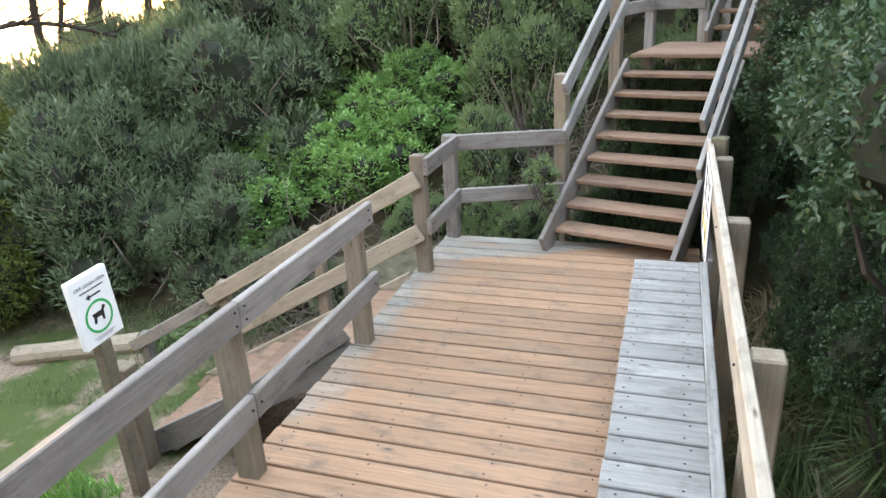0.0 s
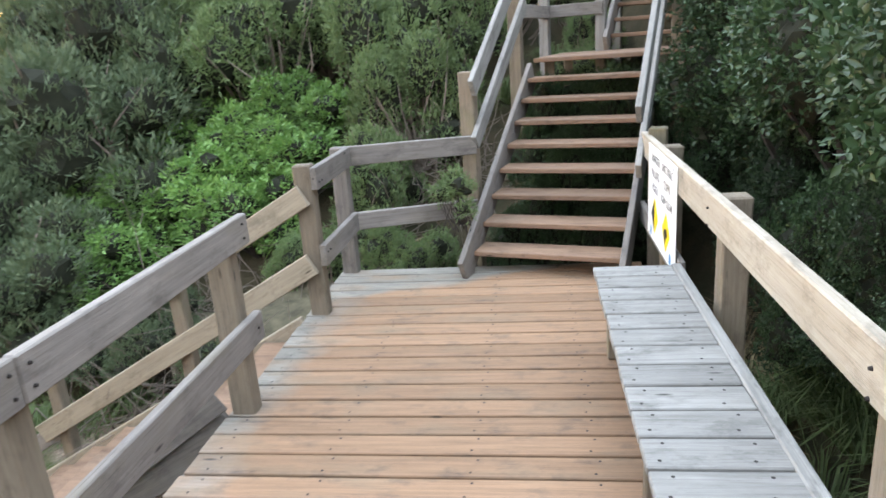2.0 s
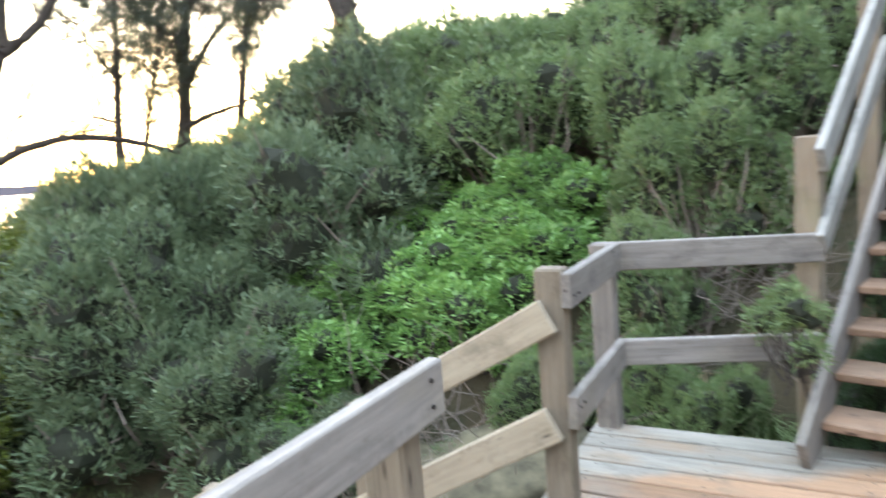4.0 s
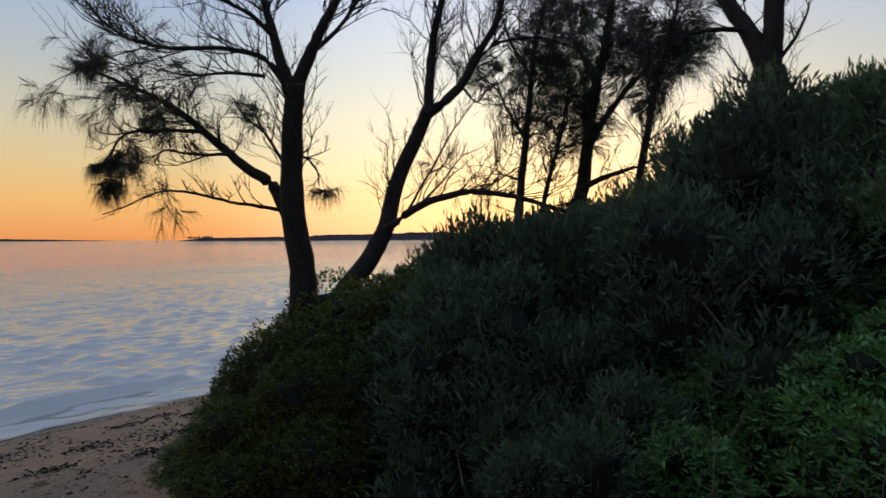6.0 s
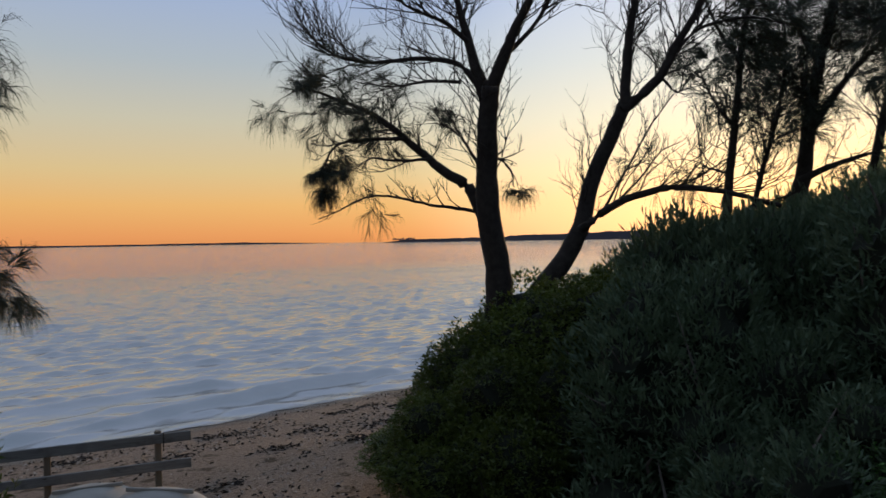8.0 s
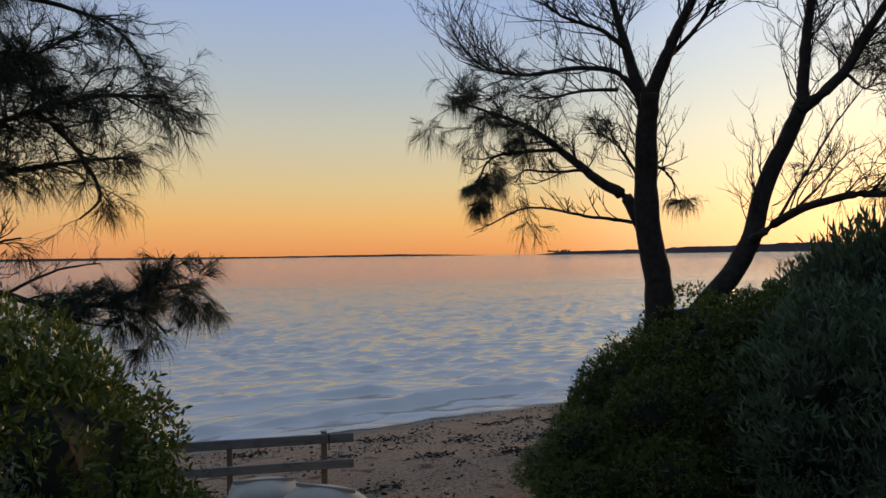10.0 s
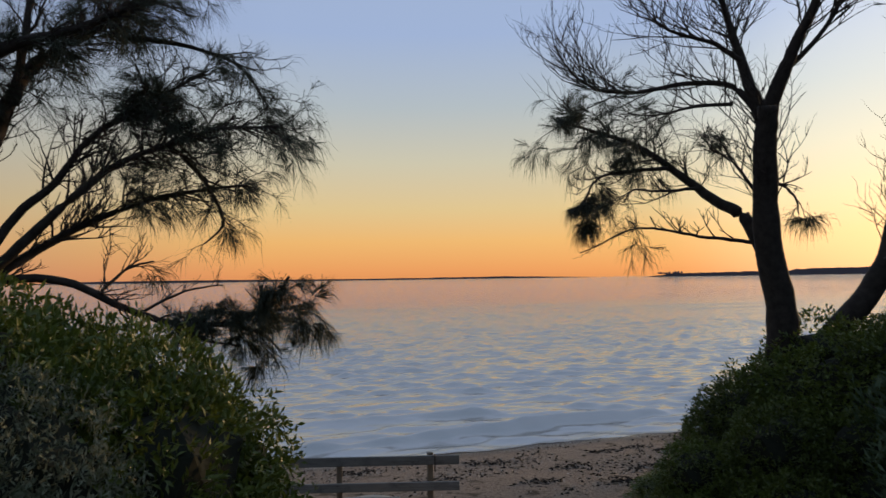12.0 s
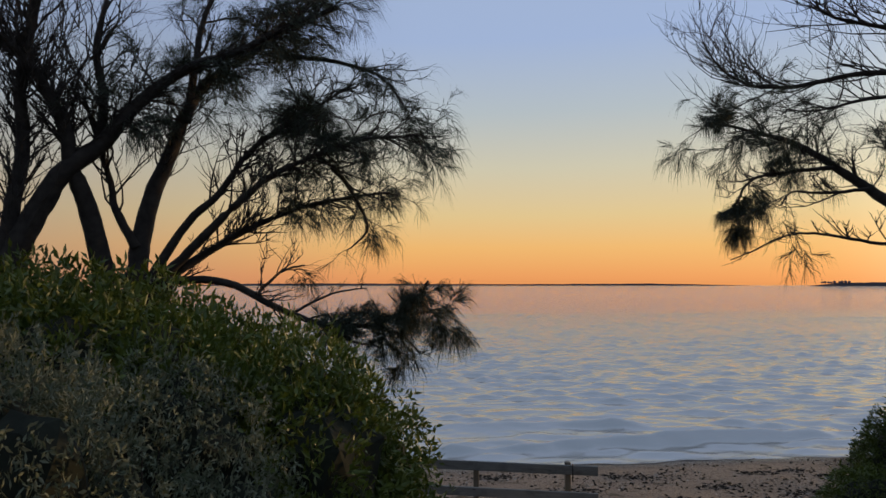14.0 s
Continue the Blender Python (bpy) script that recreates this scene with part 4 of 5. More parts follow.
grass_rng = random.Random(9)
for x, y, size, dry in ((1.85, -1.2, 1.0, 1), (1.95, -0.5, 1.1, 1), (1.98, 0.05, 1.2, 1), (1.80, -0.85, 1.2, 1), (2.2, -1.3, 1.3, 0), (1.95, -1.75, 1.1, 0), (2.3, -2.4, 1.2, 0), (1.85, -2.75, 1.0, 0), (2.05, -0.9, 1.0, 0), (1.9, -2.2, 0.9, 0), (2.1, -2.9, 1.0, 0), (1.85, -3.5, 0.9, 0), (2.2, -1.6, 1.0, 0), (2.0, -4.3, 1.0, 0), (1.8, 0.3, 0.9, 0),
                        (2.35, -3.4, 1.1, 0), (-0.55, 1.05, 1.2, 0), (-0.25, 1.35, 1.1, 0), (-0.85, 0.95, 1.0, 0), (-0.4, 0.75, 0.9, 0), (-1.15, 0.75, 0.9, 0), (-0.7, 1.6, 1.1, 1),
                        (-0.1, 0.9, 0.9, 0), (-1.5, 0.35, 0.8, 0), (-1.9, 0.1, 0.8, 0), (-2.5, 0.15, 0.8, 0), (-3.2, 0.3, 0.9, 0), (-3.9, 0.0, 0.8, 0), (-4.3, -0.3, 0.7, 0),
                        (-1.55, -2.6, 0.7, 0), (-1.4, -3.1, 0.7, 0), (0.9, 4.9, 1.1, 0), (0.3, 4.2, 1.1, 0), (-0.2, 3.9, 1.1, 0)):
    ob = tussock("dry_tussock" if dry else "grass_tussock", x, y, land_z(x, y), size, STRAW if dry else GRASS, int(100 + x * 37 + y * 91) % 5000)
    tagged(ob, "dry straw-coloured grass tussock beside the rail" if dry else "green grass tussock growing beside the deck", "grass", "tussocks")


def lawn():
    """Short grass on the flat below the steps."""
    rng = np.random.default_rng(4)
    n = 9000
    x, y = rng.uniform(-8.5, -3.2, n), rng.uniform(-1.5, 0.6, n)
    keep = np.sin(x * 1.3 + 1) + np.sin(y * 2.1) + rng.normal(scale=0.6, size=n) > 0.1
    x, y = x[keep], y[keep]
    at = np.stack([x, y, land(x, y)], 1)
    way = rng.normal(scale=0.5, size=at.shape) + np.array([0, 0, 1.0])
    ob = new("grass", strands_mesh("grass", at, way, 0.13, 0.008, GRASS, rng, 0.3))
    tagged(ob, "short green grass on the sandy flat", "grass", kind="stuff")


lawn()


# ---- she-oaks ----
def limb_points(spots, far, seed):
    """Smooth limb through bearings and elevations at about that distance."""
    rng = random.Random(seed)
    pts = []
    lean = rng.uniform(-0.5, 0.5)
    for i, (a, e) in enumerate(spots):
        d = far + (lean * i * 0.25 if i else 0)
        c = polar(a, d)
        pts.append(Vector((c.x, c.y, STAND[2] + d * math.tan(radians(e)))))
    out = []
    n = len(pts)
    for i in range(n - 1):
        p0, p1, p2, p3 = pts[max(i - 1, 0)], pts[i], pts[i + 1], pts[min(i + 2, n - 1)]
        steps = 5
        for k in range(steps):
            t = k / steps
            q = 0.5 * ((2 * p1) + (p2 - p0) * t + (2 * p0 - 5 * p1 + 4 * p2 - p3) * t * t + (3 * p1 - p0 - 3 * p2 + p3) * t**3)
            wob = 0.006 * far / 9
            out.append(q + Vector((rng.uniform(-1, 1), rng.uniform(-1, 1), rng.uniform(-1, 1))) * wob)
    out.append(pts[-1])
    return out


def sheoak(name, far, limbs, seed, label, dense=1.0, needles=1.0, foot=True, droop=1.3):
    """A tree of crooked limbs, bare twigs and hanging needle tufts."""
    rng = random.Random(seed)
    nrng = np.random.default_rng(seed)
    base = limb_points(limbs[0][0], far, seed)[0]
    g = land_z(base.x, base.y)
    top = empty(name)
    tagged(top, label, "tree", "she-oaks")
    big_v, big_f, tw_v, tw_f = [], [], [], []
    at, way = [], []

    def twig(start, way_, length, r, level, green, thick=1.0):
        n = 4
        path = [start.copy()]
        d = way_.normalized()
        for i in range(n):
            d = (d + Vector((rng.uniform(-1, 1), rng.uniform(-1, 1), rng.uniform(-0.7, 0.9))) * 0.36 + Vector((0, 0, -0.12 if green else 0.07))).normalized()
            path.append(path[-1] + d * length / n)
        tube(tw_v, tw_f, path, [r * (1 - 0.7 * i / n) for i in range(n + 1)], 3)
        if level:
            for i in range(3 if level > 1 else 4):
                k = rng.randint(1, n)
                side = Vector((rng.uniform(-1, 1), rng.uniform(-1, 1), rng.uniform(-0.5, 1)))
                twig(path[k], d * 0.8 + side * 0.75, length * rng.uniform(0.4, 0.7), r * 0.55, level - 1, green, thick)
        if green and level < 2:
            tuft = noise.noise(path[-1] * (2.1 * 9 / far) + Vector((seed * 7.3, 0, 0))) > (0.02 if thick == 1 else -0.25)
            m = int((3 if level else 15) * needles * thick) if tuft else int(1.2 * needles)
            for i in range(m):
                f = 1 - 0.7 * rng.random() ** 1.5
                k = min(int(f * n), n - 1)
                at.append(path[k].lerp(path[k + 1], f * n - k))
                way.append(d * 0.75 + Vector((rng.uniform(-1, 1), rng.uniform(-1, 1), rng.uniform(-0.6, 0.6))) * 0.5)

    for li, (spots, r0, r1, kind) in enumerate(limbs):
        path = limb_points(spots, far, seed * 31 + li)
        rooted, thick, kind = kind in (3, 4), 1.7 if kind == 5 else 1.0, {3: 1, 4: 0, 5: 1}.get(kind, kind)
        if rooted:
            q = path[0].lerp(base, 0.35)
            path.insert(0, Vector((q.x, q.y, land_z(q.x, q.y) - 0.2)))
        if li == 0 and foot:
            path.insert(0, Vector((path[0].x + 0.05, path[0].y, g - 0.2)))
        n = len(path)
        radii = [r0 + (r1 - r0) * (i / (n - 1)) ** 0.8 for i in range(n)]
        radii = [r * (1 + 0.10 * noise.noise((i * 0.9, li, seed))) for i, r in enumerate(radii)]
        tube(big_v, big_f, path, radii, 9 if r0 > 0.06 else 6)
        run = sum((path[i + 1] - path[i]).length for i in range(n - 1))
        first = 0.45 if (kind == 0 and r0 > 0.08) or li == 0 else (0.3 if kind == 1 and r0 > 0.05 else 0.12)
        for i in range(int(run * (3.0 if li == 0 and foot and kind == 0 else 11.0 if kind == 0 else 8.5) * dense)):
            f = first + (0.97 - first) * rng.random()
            k = min(int(f * (n - 1)), n - 2)
            p = path[k].lerp(path[k + 1], rng.random())
            d = (path[k + 1] - path[k]).normalized()
            side = Vector((rng.uniform(-1, 1), rng.uniform(-1, 1), rng.uniform(-0.6, 1.0)))
            length = (rng.uniform(0.45, 1.15) if kind == 0 else rng.uniform(0.28, 0.75)) * (1.15 - 0.4 * f) * (0.5 if kind == 2 else 0.6 if thick > 1 else 1) * far / 9
            twig(p, d * 0.9 + side * 0.8, length, min(0.012, radii[k] * 0.6), 2 if kind != 2 else 1, kind == 1 and f > 0.48, thick)
    limbs_ob = new("trunk", mesh_from("trunk", big_v, big_f, [BARK]))
    limbs_ob.parent = top
    for p in limbs_ob.data.polygons:
        p.use_smooth = True
    twigs = new("branchwork", mesh_from("branchwork", tw_v, tw_f, [BARK]))
    twigs.parent = top
    if at:
        crown = new("foliage", strands_mesh("foliage", np.array(at), np.array(way), 0.32 * (far / 9) ** 0.6, 0.0042 * (far / 9) ** 0.8, NEEDLE, nrng, droop))
        crown.parent = top
    return top


T1 = [
    ([(73.1, -9.6), (72.5, -3.6), (73.3, 1.6), (73.4, 6.2), (73.3, 9.9), (73.0, 12.6)], 0.2, 0.11, 0),
    ([(73.0, 12.4), (71.7, 15.3), (70.6, 17.5), (69.4, 19.7), (68.3, 22.5)], 0.1, 0.03, 0),
    ([(73.4, 11.3), (74.3, 14.3), (75.0, 16.9), (75.7, 19.4), (76.4, 22.2)], 0.09, 0.03, 0),
    ([(71.8, 14.9), (69.4, 17.1), (68.0, 19.3), (67.3, 21.3)], 0.04, 0.015, 0),
    ([(73.5, 11.7), (75.5, 14.3), (78.7, 14.9), (82.6, 14.6), (85.6, 15.0), (87.6, 16.3), (89.0, 18.1)], 0.05, 0.01, 0),
    ([(74.8, 16.1), (76.9, 17.7), (79.5, 18.7), (81.7, 20.1)], 0.04, 0.012, 0),
    ([(73.7, 1.8), (75.0, 4.4), (76.9, 5.7), (79.1, 7.5), (81.3, 9.4), (83.5, 10.8), (86.0, 11.7), (88.6, 12.6)], 0.095, 0.012, 1),
    ([(80.4, 8.5), (83.9, 8.4), (86.0, 7.9), (86.8, 6.5), (87.0, 5.2)], 0.03, 0.008, 5),
    ([(78.2, 6.8), (80.9, 6.7), (83.1, 6.9), (83.9, 6.0)], 0.025, 0.008, 1),
    ([(73.8, 2.3), (75.5, 2.6), (78.2, 3.0), (81.3, 3.7), (83.5, 3.7), (85.6, 2.7), (87.5, 1.9)], 0.03, 0.006, 2),
    ([(73.4, 4.8), (75.0, 7.8), (76.2, 9.1), (77.3, 9.8)], 0.03, 0.008, 1),
    ([(73.2, 6.9), (72.2, 6.6), (71.4, 5.6), (71.2, 4.4)], 0.03, 0.008, 5),
    ([(75.5, 13.0), (78.2, 13.1), (81.3, 12.7), (83.5, 13.0)], 0.03, 0.008, 1),
]
T2 = [
    ([(71.1, -6.9), (69.5, -4.8), (67.1, -1.7), (65.7, 1.1), (64.7, 4.9), (62.8, 9.1), (62.1, 10.9)], 0.17, 0.09, 0),
    ([(62.1, 10.7), (61.9, 14.5), (61.3, 18.0), (60.2, 21.3)], 0.075, 0.04, 0),
    ([(62.3, 10.2), (59.5, 12.5), (58.1, 14.9), (56.7, 17.0), (55.6, 19.9)], 0.075, 0.035, 0),
    ([(59.3, 12.7), (56.7, 15.7), (53.0, 16.2), (50.4, 15.4)], 0.03, 0.01, 1),
    ([(65.8, 0.7), (62.8, 2.8), (59.5, 3.8), (56.7, 3.8), (53.9, 3.2), (50.8, 2.2)], 0.06, 0.025, 0),
    ([(64.2, 1.8), (61.9, 5.8), (60.0, 9.1), (58.3, 11.3)], 0.022, 0.006, 2),
    ([(63.3, 2.5), (60.9, 4.9), (59.5, 6.7), (58.1, 7.4)], 0.018, 0.005, 2),
    ([(59.3, 12.5), (58.1, 11.3), (57.2, 12.2), (55.8, 13.0)], 0.02, 0.008, 1),
]
T3 = [
    ([(50.8, -1.7), (49.8, 2.4), (49.2, 5.2), (48.9, 8.7), (48.2, 12.6), (47.3, 16.4), (46.7, 20.8)], 0.17, 0.06, 1),
    ([(49.5, 4.0), (47.7, 4.9), (45.8, 5.5), (43.5, 6.3)], 0.07, 0.02, 1),
    ([(48.9, 7.4), (46.4, 11.2), (44.1, 13.6), (42.3, 16.3)], 0.07, 0.02, 1),
    ([(54.6, 1.6), (54.2, 6.2), (53.7, 10.7), (53.3, 15.1), (52.2, 19.3)], 0.09, 0.03, 3),
    ([(53.9, 8.0), (55.6, 10.8), (56.5, 13.1)], 0.04, 0.01, 1),
    ([(54.2, 4.8), (55.8, 5.3), (56.5, 5.8)], 0.03, 0.01, 1),
    ([(53.5, 12.9), (55.3, 16.1), (56.3, 18.7)], 0.04, 0.01, 1),
    ([(45.4, 1.5), (44.5, 6.8), (43.7, 11.5), (42.5, 15.5), (41.9, 18.2)], 0.09, 0.03, 3),
    ([(48.2, 12.2), (49.9, 15.8), (50.8, 19.1)], 0.05, 0.02, 1),
    ([(53.0, 0.6), (52.1, 4.8), (51.0, 8.8), (50.4, 12.8)], 0.06, 0.02, 3),
]
T4 = [
    ([(36.3, -0.3), (35.8, 5.5), (35.6, 9.5), (35.4, 12.5)], 0.23, 0.2, 0),
    ([(35.5, 12.1), (36.5, 14.8), (38.0, 17.1), (39.5, 19.5)], 0.14, 0.09, 0),
    ([(35.3, 12.3), (35.1, 15.7), (35.0, 19.4)], 0.14, 0.11, 0),
    ([(37.1, 15.5), (39.2, 15.8), (41.1, 15.7), (42.9, 16.6)], 0.045, 0.012, 1),
    ([(39.9, 15.8), (40.5, 14.5), (41.1, 13.7)], 0.02, 0.008, 1),
    ([(36.0, 10.4), (37.3, 12.5), (38.4, 14.2)], 0.02, 0.006, 2),
    ([(34.8, 13.0), (33.3, 15.1), (32.7, 16.8)], 0.03, 0.01, 2),
]
TL = [
    ([(143.1, -0.6), (142.4, 2.6), (141.2, 5.3), (139.5, 8.4), (137.2, 10.4), (134.9, 13.5), (131.3, 16.7), (127.4, 18.3), (122.9, 20.8), (119.2, 22.2)], 0.13, 0.015, 1),
    ([(136.5, -0.7), (137.5, 4.0), (138.4, 6.9), (139.2, 8.9), (139.5, 11.3), (140.9, 13.9), (142.1, 15.9), (144.2, 17.3)], 0.1, 0.03, 4),
    ([(134.6, -0.7), (134.3, 3.2), (133.6, 6.7), (132.3, 10.1), (131.5, 12.7), (129.8, 15.7), (127.0, 17.8), (123.8, 20.2), (120.4, 23.6)], 0.10, 0.03, 3),
    ([(133.2, 1.1), (131.0, 4.8), (128.5, 7.4), (126.8, 10.1), (124.2, 12.5), (121.5, 14.2), (118.0, 16.4)], 0.052, 0.012, 3),
    ([(132.8, 0.4), (130.2, 3.3), (127.6, 6.1), (124.6, 8.8), (120.5, 10.8), (116.8, 12.1), (112.7, 12.4)], 0.052, 0.012, 3),
    ([(132.2, 0.6), (128.9, 2.9), (125.9, 4.7), (122.7, 6.1), (119.1, 7.1), (114.8, 7.7)], 0.046, 0.012, 3),
    ([(143.3, 0.2), (142.8, 5.0), (142.2, 9.8), (142.5, 14.1), (141.8, 19.2), (141.2, 21.9)], 0.08, 0.03, 4),
    ([(134.6, 2.8), (136.1, 5.7), (136.5, 7.8), (137.6, 11.1), (138.4, 13.9)], 0.05, 0.012, 0),
    ([(131.2, 12.7), (130.6, 16.8), (130.1, 20.2), (128.8, 23.2)], 0.05, 0.02, 1),
    ([(137.2, 10.7), (137.1, 14.0), (137.7, 17.2), (137.0, 20.8)], 0.06, 0.02, 0),
    ([(121.0, 10.6), (118.6, 8.6), (116.7, 4.9), (118.1, 3.0)], 0.03, 0.008, 1),
    ([(123.8, 18.3), (119.2, 18.1), (115.4, 16.9), (113.4, 14.3)], 0.03, 0.008, 1),
]
LOW = [
    ([(134.8, -0.2), (132.2, 0.3), (128.0, 0.2), (124.5, -1.6), (120.8, -3.1), (117.1, -3.4), (114.3, -2.6), (112.4, -0.9), (111.6, 0.3)], 0.045, 0.01, 5),
    ([(117.1, -3.4), (114.3, -4.0), (112.9, -5.0), (112.3, -5.8)], 0.025, 0.007, 5),
    ([(114.3, -2.6), (111.8, -2.3), (110.2, -2.4)], 0.02, 0.007, 5),
    ([(122.7, -2.3), (119.5, -0.7), (116.7, -0.3)], 0.018, 0.005, 2),
    ([(125.8, -1.0), (123.6, 1.1), (121.8, 1.6)], 0.02, 0.007, 1),
    ([(120.8, -3.1), (118.5, -4.5), (115.3, -5.2)], 0.018, 0.005, 2),
]
sheoak("sheoak_tree", 9.0, T1, 1, "tall she-oak with bare crown and drooping needle tufts", 1.35, 1.5)
sheoak("sheoak_tree", 9.2, T2, 2, "leaning dark she-oak with mostly bare branches", 1.0, 2.0)
sheoak("sheoak_tree", 12.5, T3, 3, "shaggy she-oaks in front of the setting sun", 1.3, 1.15)
sheoak("sheoak_tree", 9.5, T4, 4, "stout forked she-oak trunk rising from the scrub", 1.2, 3.0)
sheoak("sheoak_tree", 6.5, TL + LOW, 6, "spreading multi-stemmed she-oak behind the bush", 1.1, 1.1, True, 0.55)


# ---- signs ----
def lettering(text, size, mat, parent, m, name="lettering", label=""):
    cu = bpy.data.curves.new("words", "FONT")
    cu.body, cu.size, cu.extrude = text, size, 0.0006
    cu.align_x = "CENTER"
    tmp = bpy.data.objects.new("words", cu)
    scene.collection.objects.link(tmp)
    dg = bpy.context.evaluated_depsgraph_get()
    me = bpy.data.meshes.new_from_object(tmp.evaluated_get(dg))
    bpy.data.objects.remove(tmp)
    me.materials.clear()
    me.materials.append(mat)
    ob = new(name, me)
    ob.parent = parent
    ob.matrix_local = m
    if label:
        ob["label"] = label
    return ob


def outline(name, pts, mat, parent, m, thick=0.0012):
    bm = bmesh.new()
    f = bm.faces.new([bm.verts.new((x, y, 0)) for x, y in pts])
    up = bmesh.ops.extrude_face_region(bm, geom=[f])["geom"]
    bmesh.ops.translate(bm, vec=(0, 0, thick), verts=[g for g in up if isinstance(g, bmesh.types.BMVert)])
    bmesh.ops.recalc_face_normals(bm, faces=bm.faces)
    return part(name, bm, mat, parent, matrix=m)


def ring(name, r_in, r_out, mat, parent, m, n=40):
    bm = bmesh.new()
    a = [bm.verts.new((r_in * math.cos(k * 2 * math.pi / n), r_in * math.sin(k * 2 * math.pi / n), 0.001)) for k in range(n)]
    b = [bm.verts.new((r_out * math.cos(k * 2 * math.pi / n), r_out * math.sin(k * 2 * math.pi / n), 0.001)) for k in range(n)]
    for k in range(n):
        bm.faces.new((a[k], b[k], b[(k + 1) % n], a[(k + 1) % n]))
    return part(name, bm, mat, parent, matrix=m)


def dog_sign():
    x, y, z = -2.86, -2.38, 0.31
    top = empty("leash_sign")
    tagged(top, "white off-leash area sign with green ring on a post", "sign")
    w, h = 0.36, 0.54
    bm = bmesh.new()
    block(bm, (0.055, w, h), bevel=0.004)
    part("board", bm, WHITE, top, matrix=pose(x, y, z, 3, 0, 0))
    bm = bmesh.new()
    block(bm, (0.10, 0.11, z - 0.25 - land_z(x, y) + 0.4), bevel=0.01)
    hh = z - 0.25 - land_z(x, y) + 0.4
    part("post", bm, POST_WOOD, top, matrix=pose(x - 0.02, y, z - 0.272 - hh / 2, 0, 0, 0))
    # the face looks along +x; its own x runs along +y
    face = pose(x + 0.029, y, z, 3, 0, 0) @ Matrix(((0, 0, 1, 0), (1, 0, 0, 0), (0, 1, 0, 0), (0, 0, 0, 1)))
    lettering("OFF LEASH AREA", 0.038, BLACK, top, face @ pose(0, 0.185, 0))
    bm = bmesh.new()
    block(bm, (0.22, 0.010, 0.001), bevel=0)
    part("text_bar", bm, BLACK, top, matrix=face @ pose(0, 0.155, 0.001))
    outline("arrow", [(-0.07, 0.105), (-0.035, 0.13), (-0.035, 0.112), (0.07, 0.112), (0.07, 0.098), (-0.035, 0.098), (-0.035, 0.08)], BLACK, top, face)
    ring("green_ring", 0.108, 0.128, GREEN, top, face @ pose(0, -0.065, 0))
    outline("pictogram", [(-0.06, -0.03), (0.03, -0.03), (0.05, 0.005), (0.075, -0.015), (0.05, -0.04), (0.045, -0.11), (0.025, -0.11), (0.02, -0.07), (-0.025, -0.07), (-0.035, -0.11), (-0.055, -0.11), (-0.05, -0.06)], BLACK, top, face)
    for k in range(2):
        bm = bmesh.new()
        block(bm, (0.2 - 0.05 * k, 0.007, 0.001), bevel=0)
        part("text_bar", bm, STEEL, top, matrix=face @ pose(0, -0.215 - 0.016 * k, 0.001))


dog_sign()


def cliff_sign():
    top = empty("warning_sign")
    tagged(top, "white danger sign with two yellow diamonds on the rail", "sign")
    y0, y1, z0, z1 = -0.17, -1.10, 0.38, 1.0
    cy, cz = (y0 + y1) / 2, (z0 + z1) / 2
    bm = bmesh.new()
    block(bm, (0.006, y0 - y1, z1 - z0), bevel=0.002)
    part("panel", bm, WHITE, top, matrix=pose(1.336, cy, cz))
    # the face looks along -x; its own x runs along -y
    face = pose(1.3325, cy, cz) @ Matrix(((0, 0, -1, 0), (-1, 0, 0, 0), (0, 1, 0, 0), (0, 0, 0, 1)))
    for text, x, y, size in (("DANGER", -0.20, 0.21, 0.075), ("FALLING", -0.20, 0.115, 0.075), ("ROCK", -0.20, 0.02, 0.075),
                             ("UNSTABLE", 0.19, 0.21, 0.075), ("CLIFFS", 0.19, 0.115, 0.075), ("KEEP CLEAR", 0.19, 0.02, 0.066)):
        lettering(text, size, BLACK, top, face @ pose(x, y, 0))
    for x in (-0.20, 0.19):
        d = 0.125
        outline("diamond", [(x - d, -0.135), (x, -0.135 - d), (x + d, -0.135), (x, -0.135 + d)], YELLOW, top, face)
        outline("symbol", [(x - d * 0.9, -0.135), (x - d * 0.1, -0.135 - d * 0.8), (x - d * 0.05, -0.1), (x - d * 0.1, -0.135 + d * 0.8)] if x < 0 else
                [(x - 0.07, -0.15), (x - 0.02, -0.22), (x + 0.01, -0.17), (x + 0.05, -0.15), (x + 0.02, -0.11), (x - 0.03, -0.12)], BLACK, top, face @ pose(0, 0, 0.0012))
    for x in (-0.33, 0.33):
        outline("badge", [(x - 0.03, -0.29), (x + 0.03, -0.29), (x + 0.03, -0.24), (x, -0.22), (x - 0.03, -0.24)], BLUE, top, face)
    for x in (-0.385, 0.385):
        for y in (-0.285, 0.285):
            bm = bmesh.new()
            bmesh.ops.create_cone(bm, cap_ends=True, segments=8, radius1=0.008, radius2=0.006, depth=0.005)
            part("screw", bm, STEEL, top, matrix=face @ pose(x, y, 0.0025))


cliff_sign()


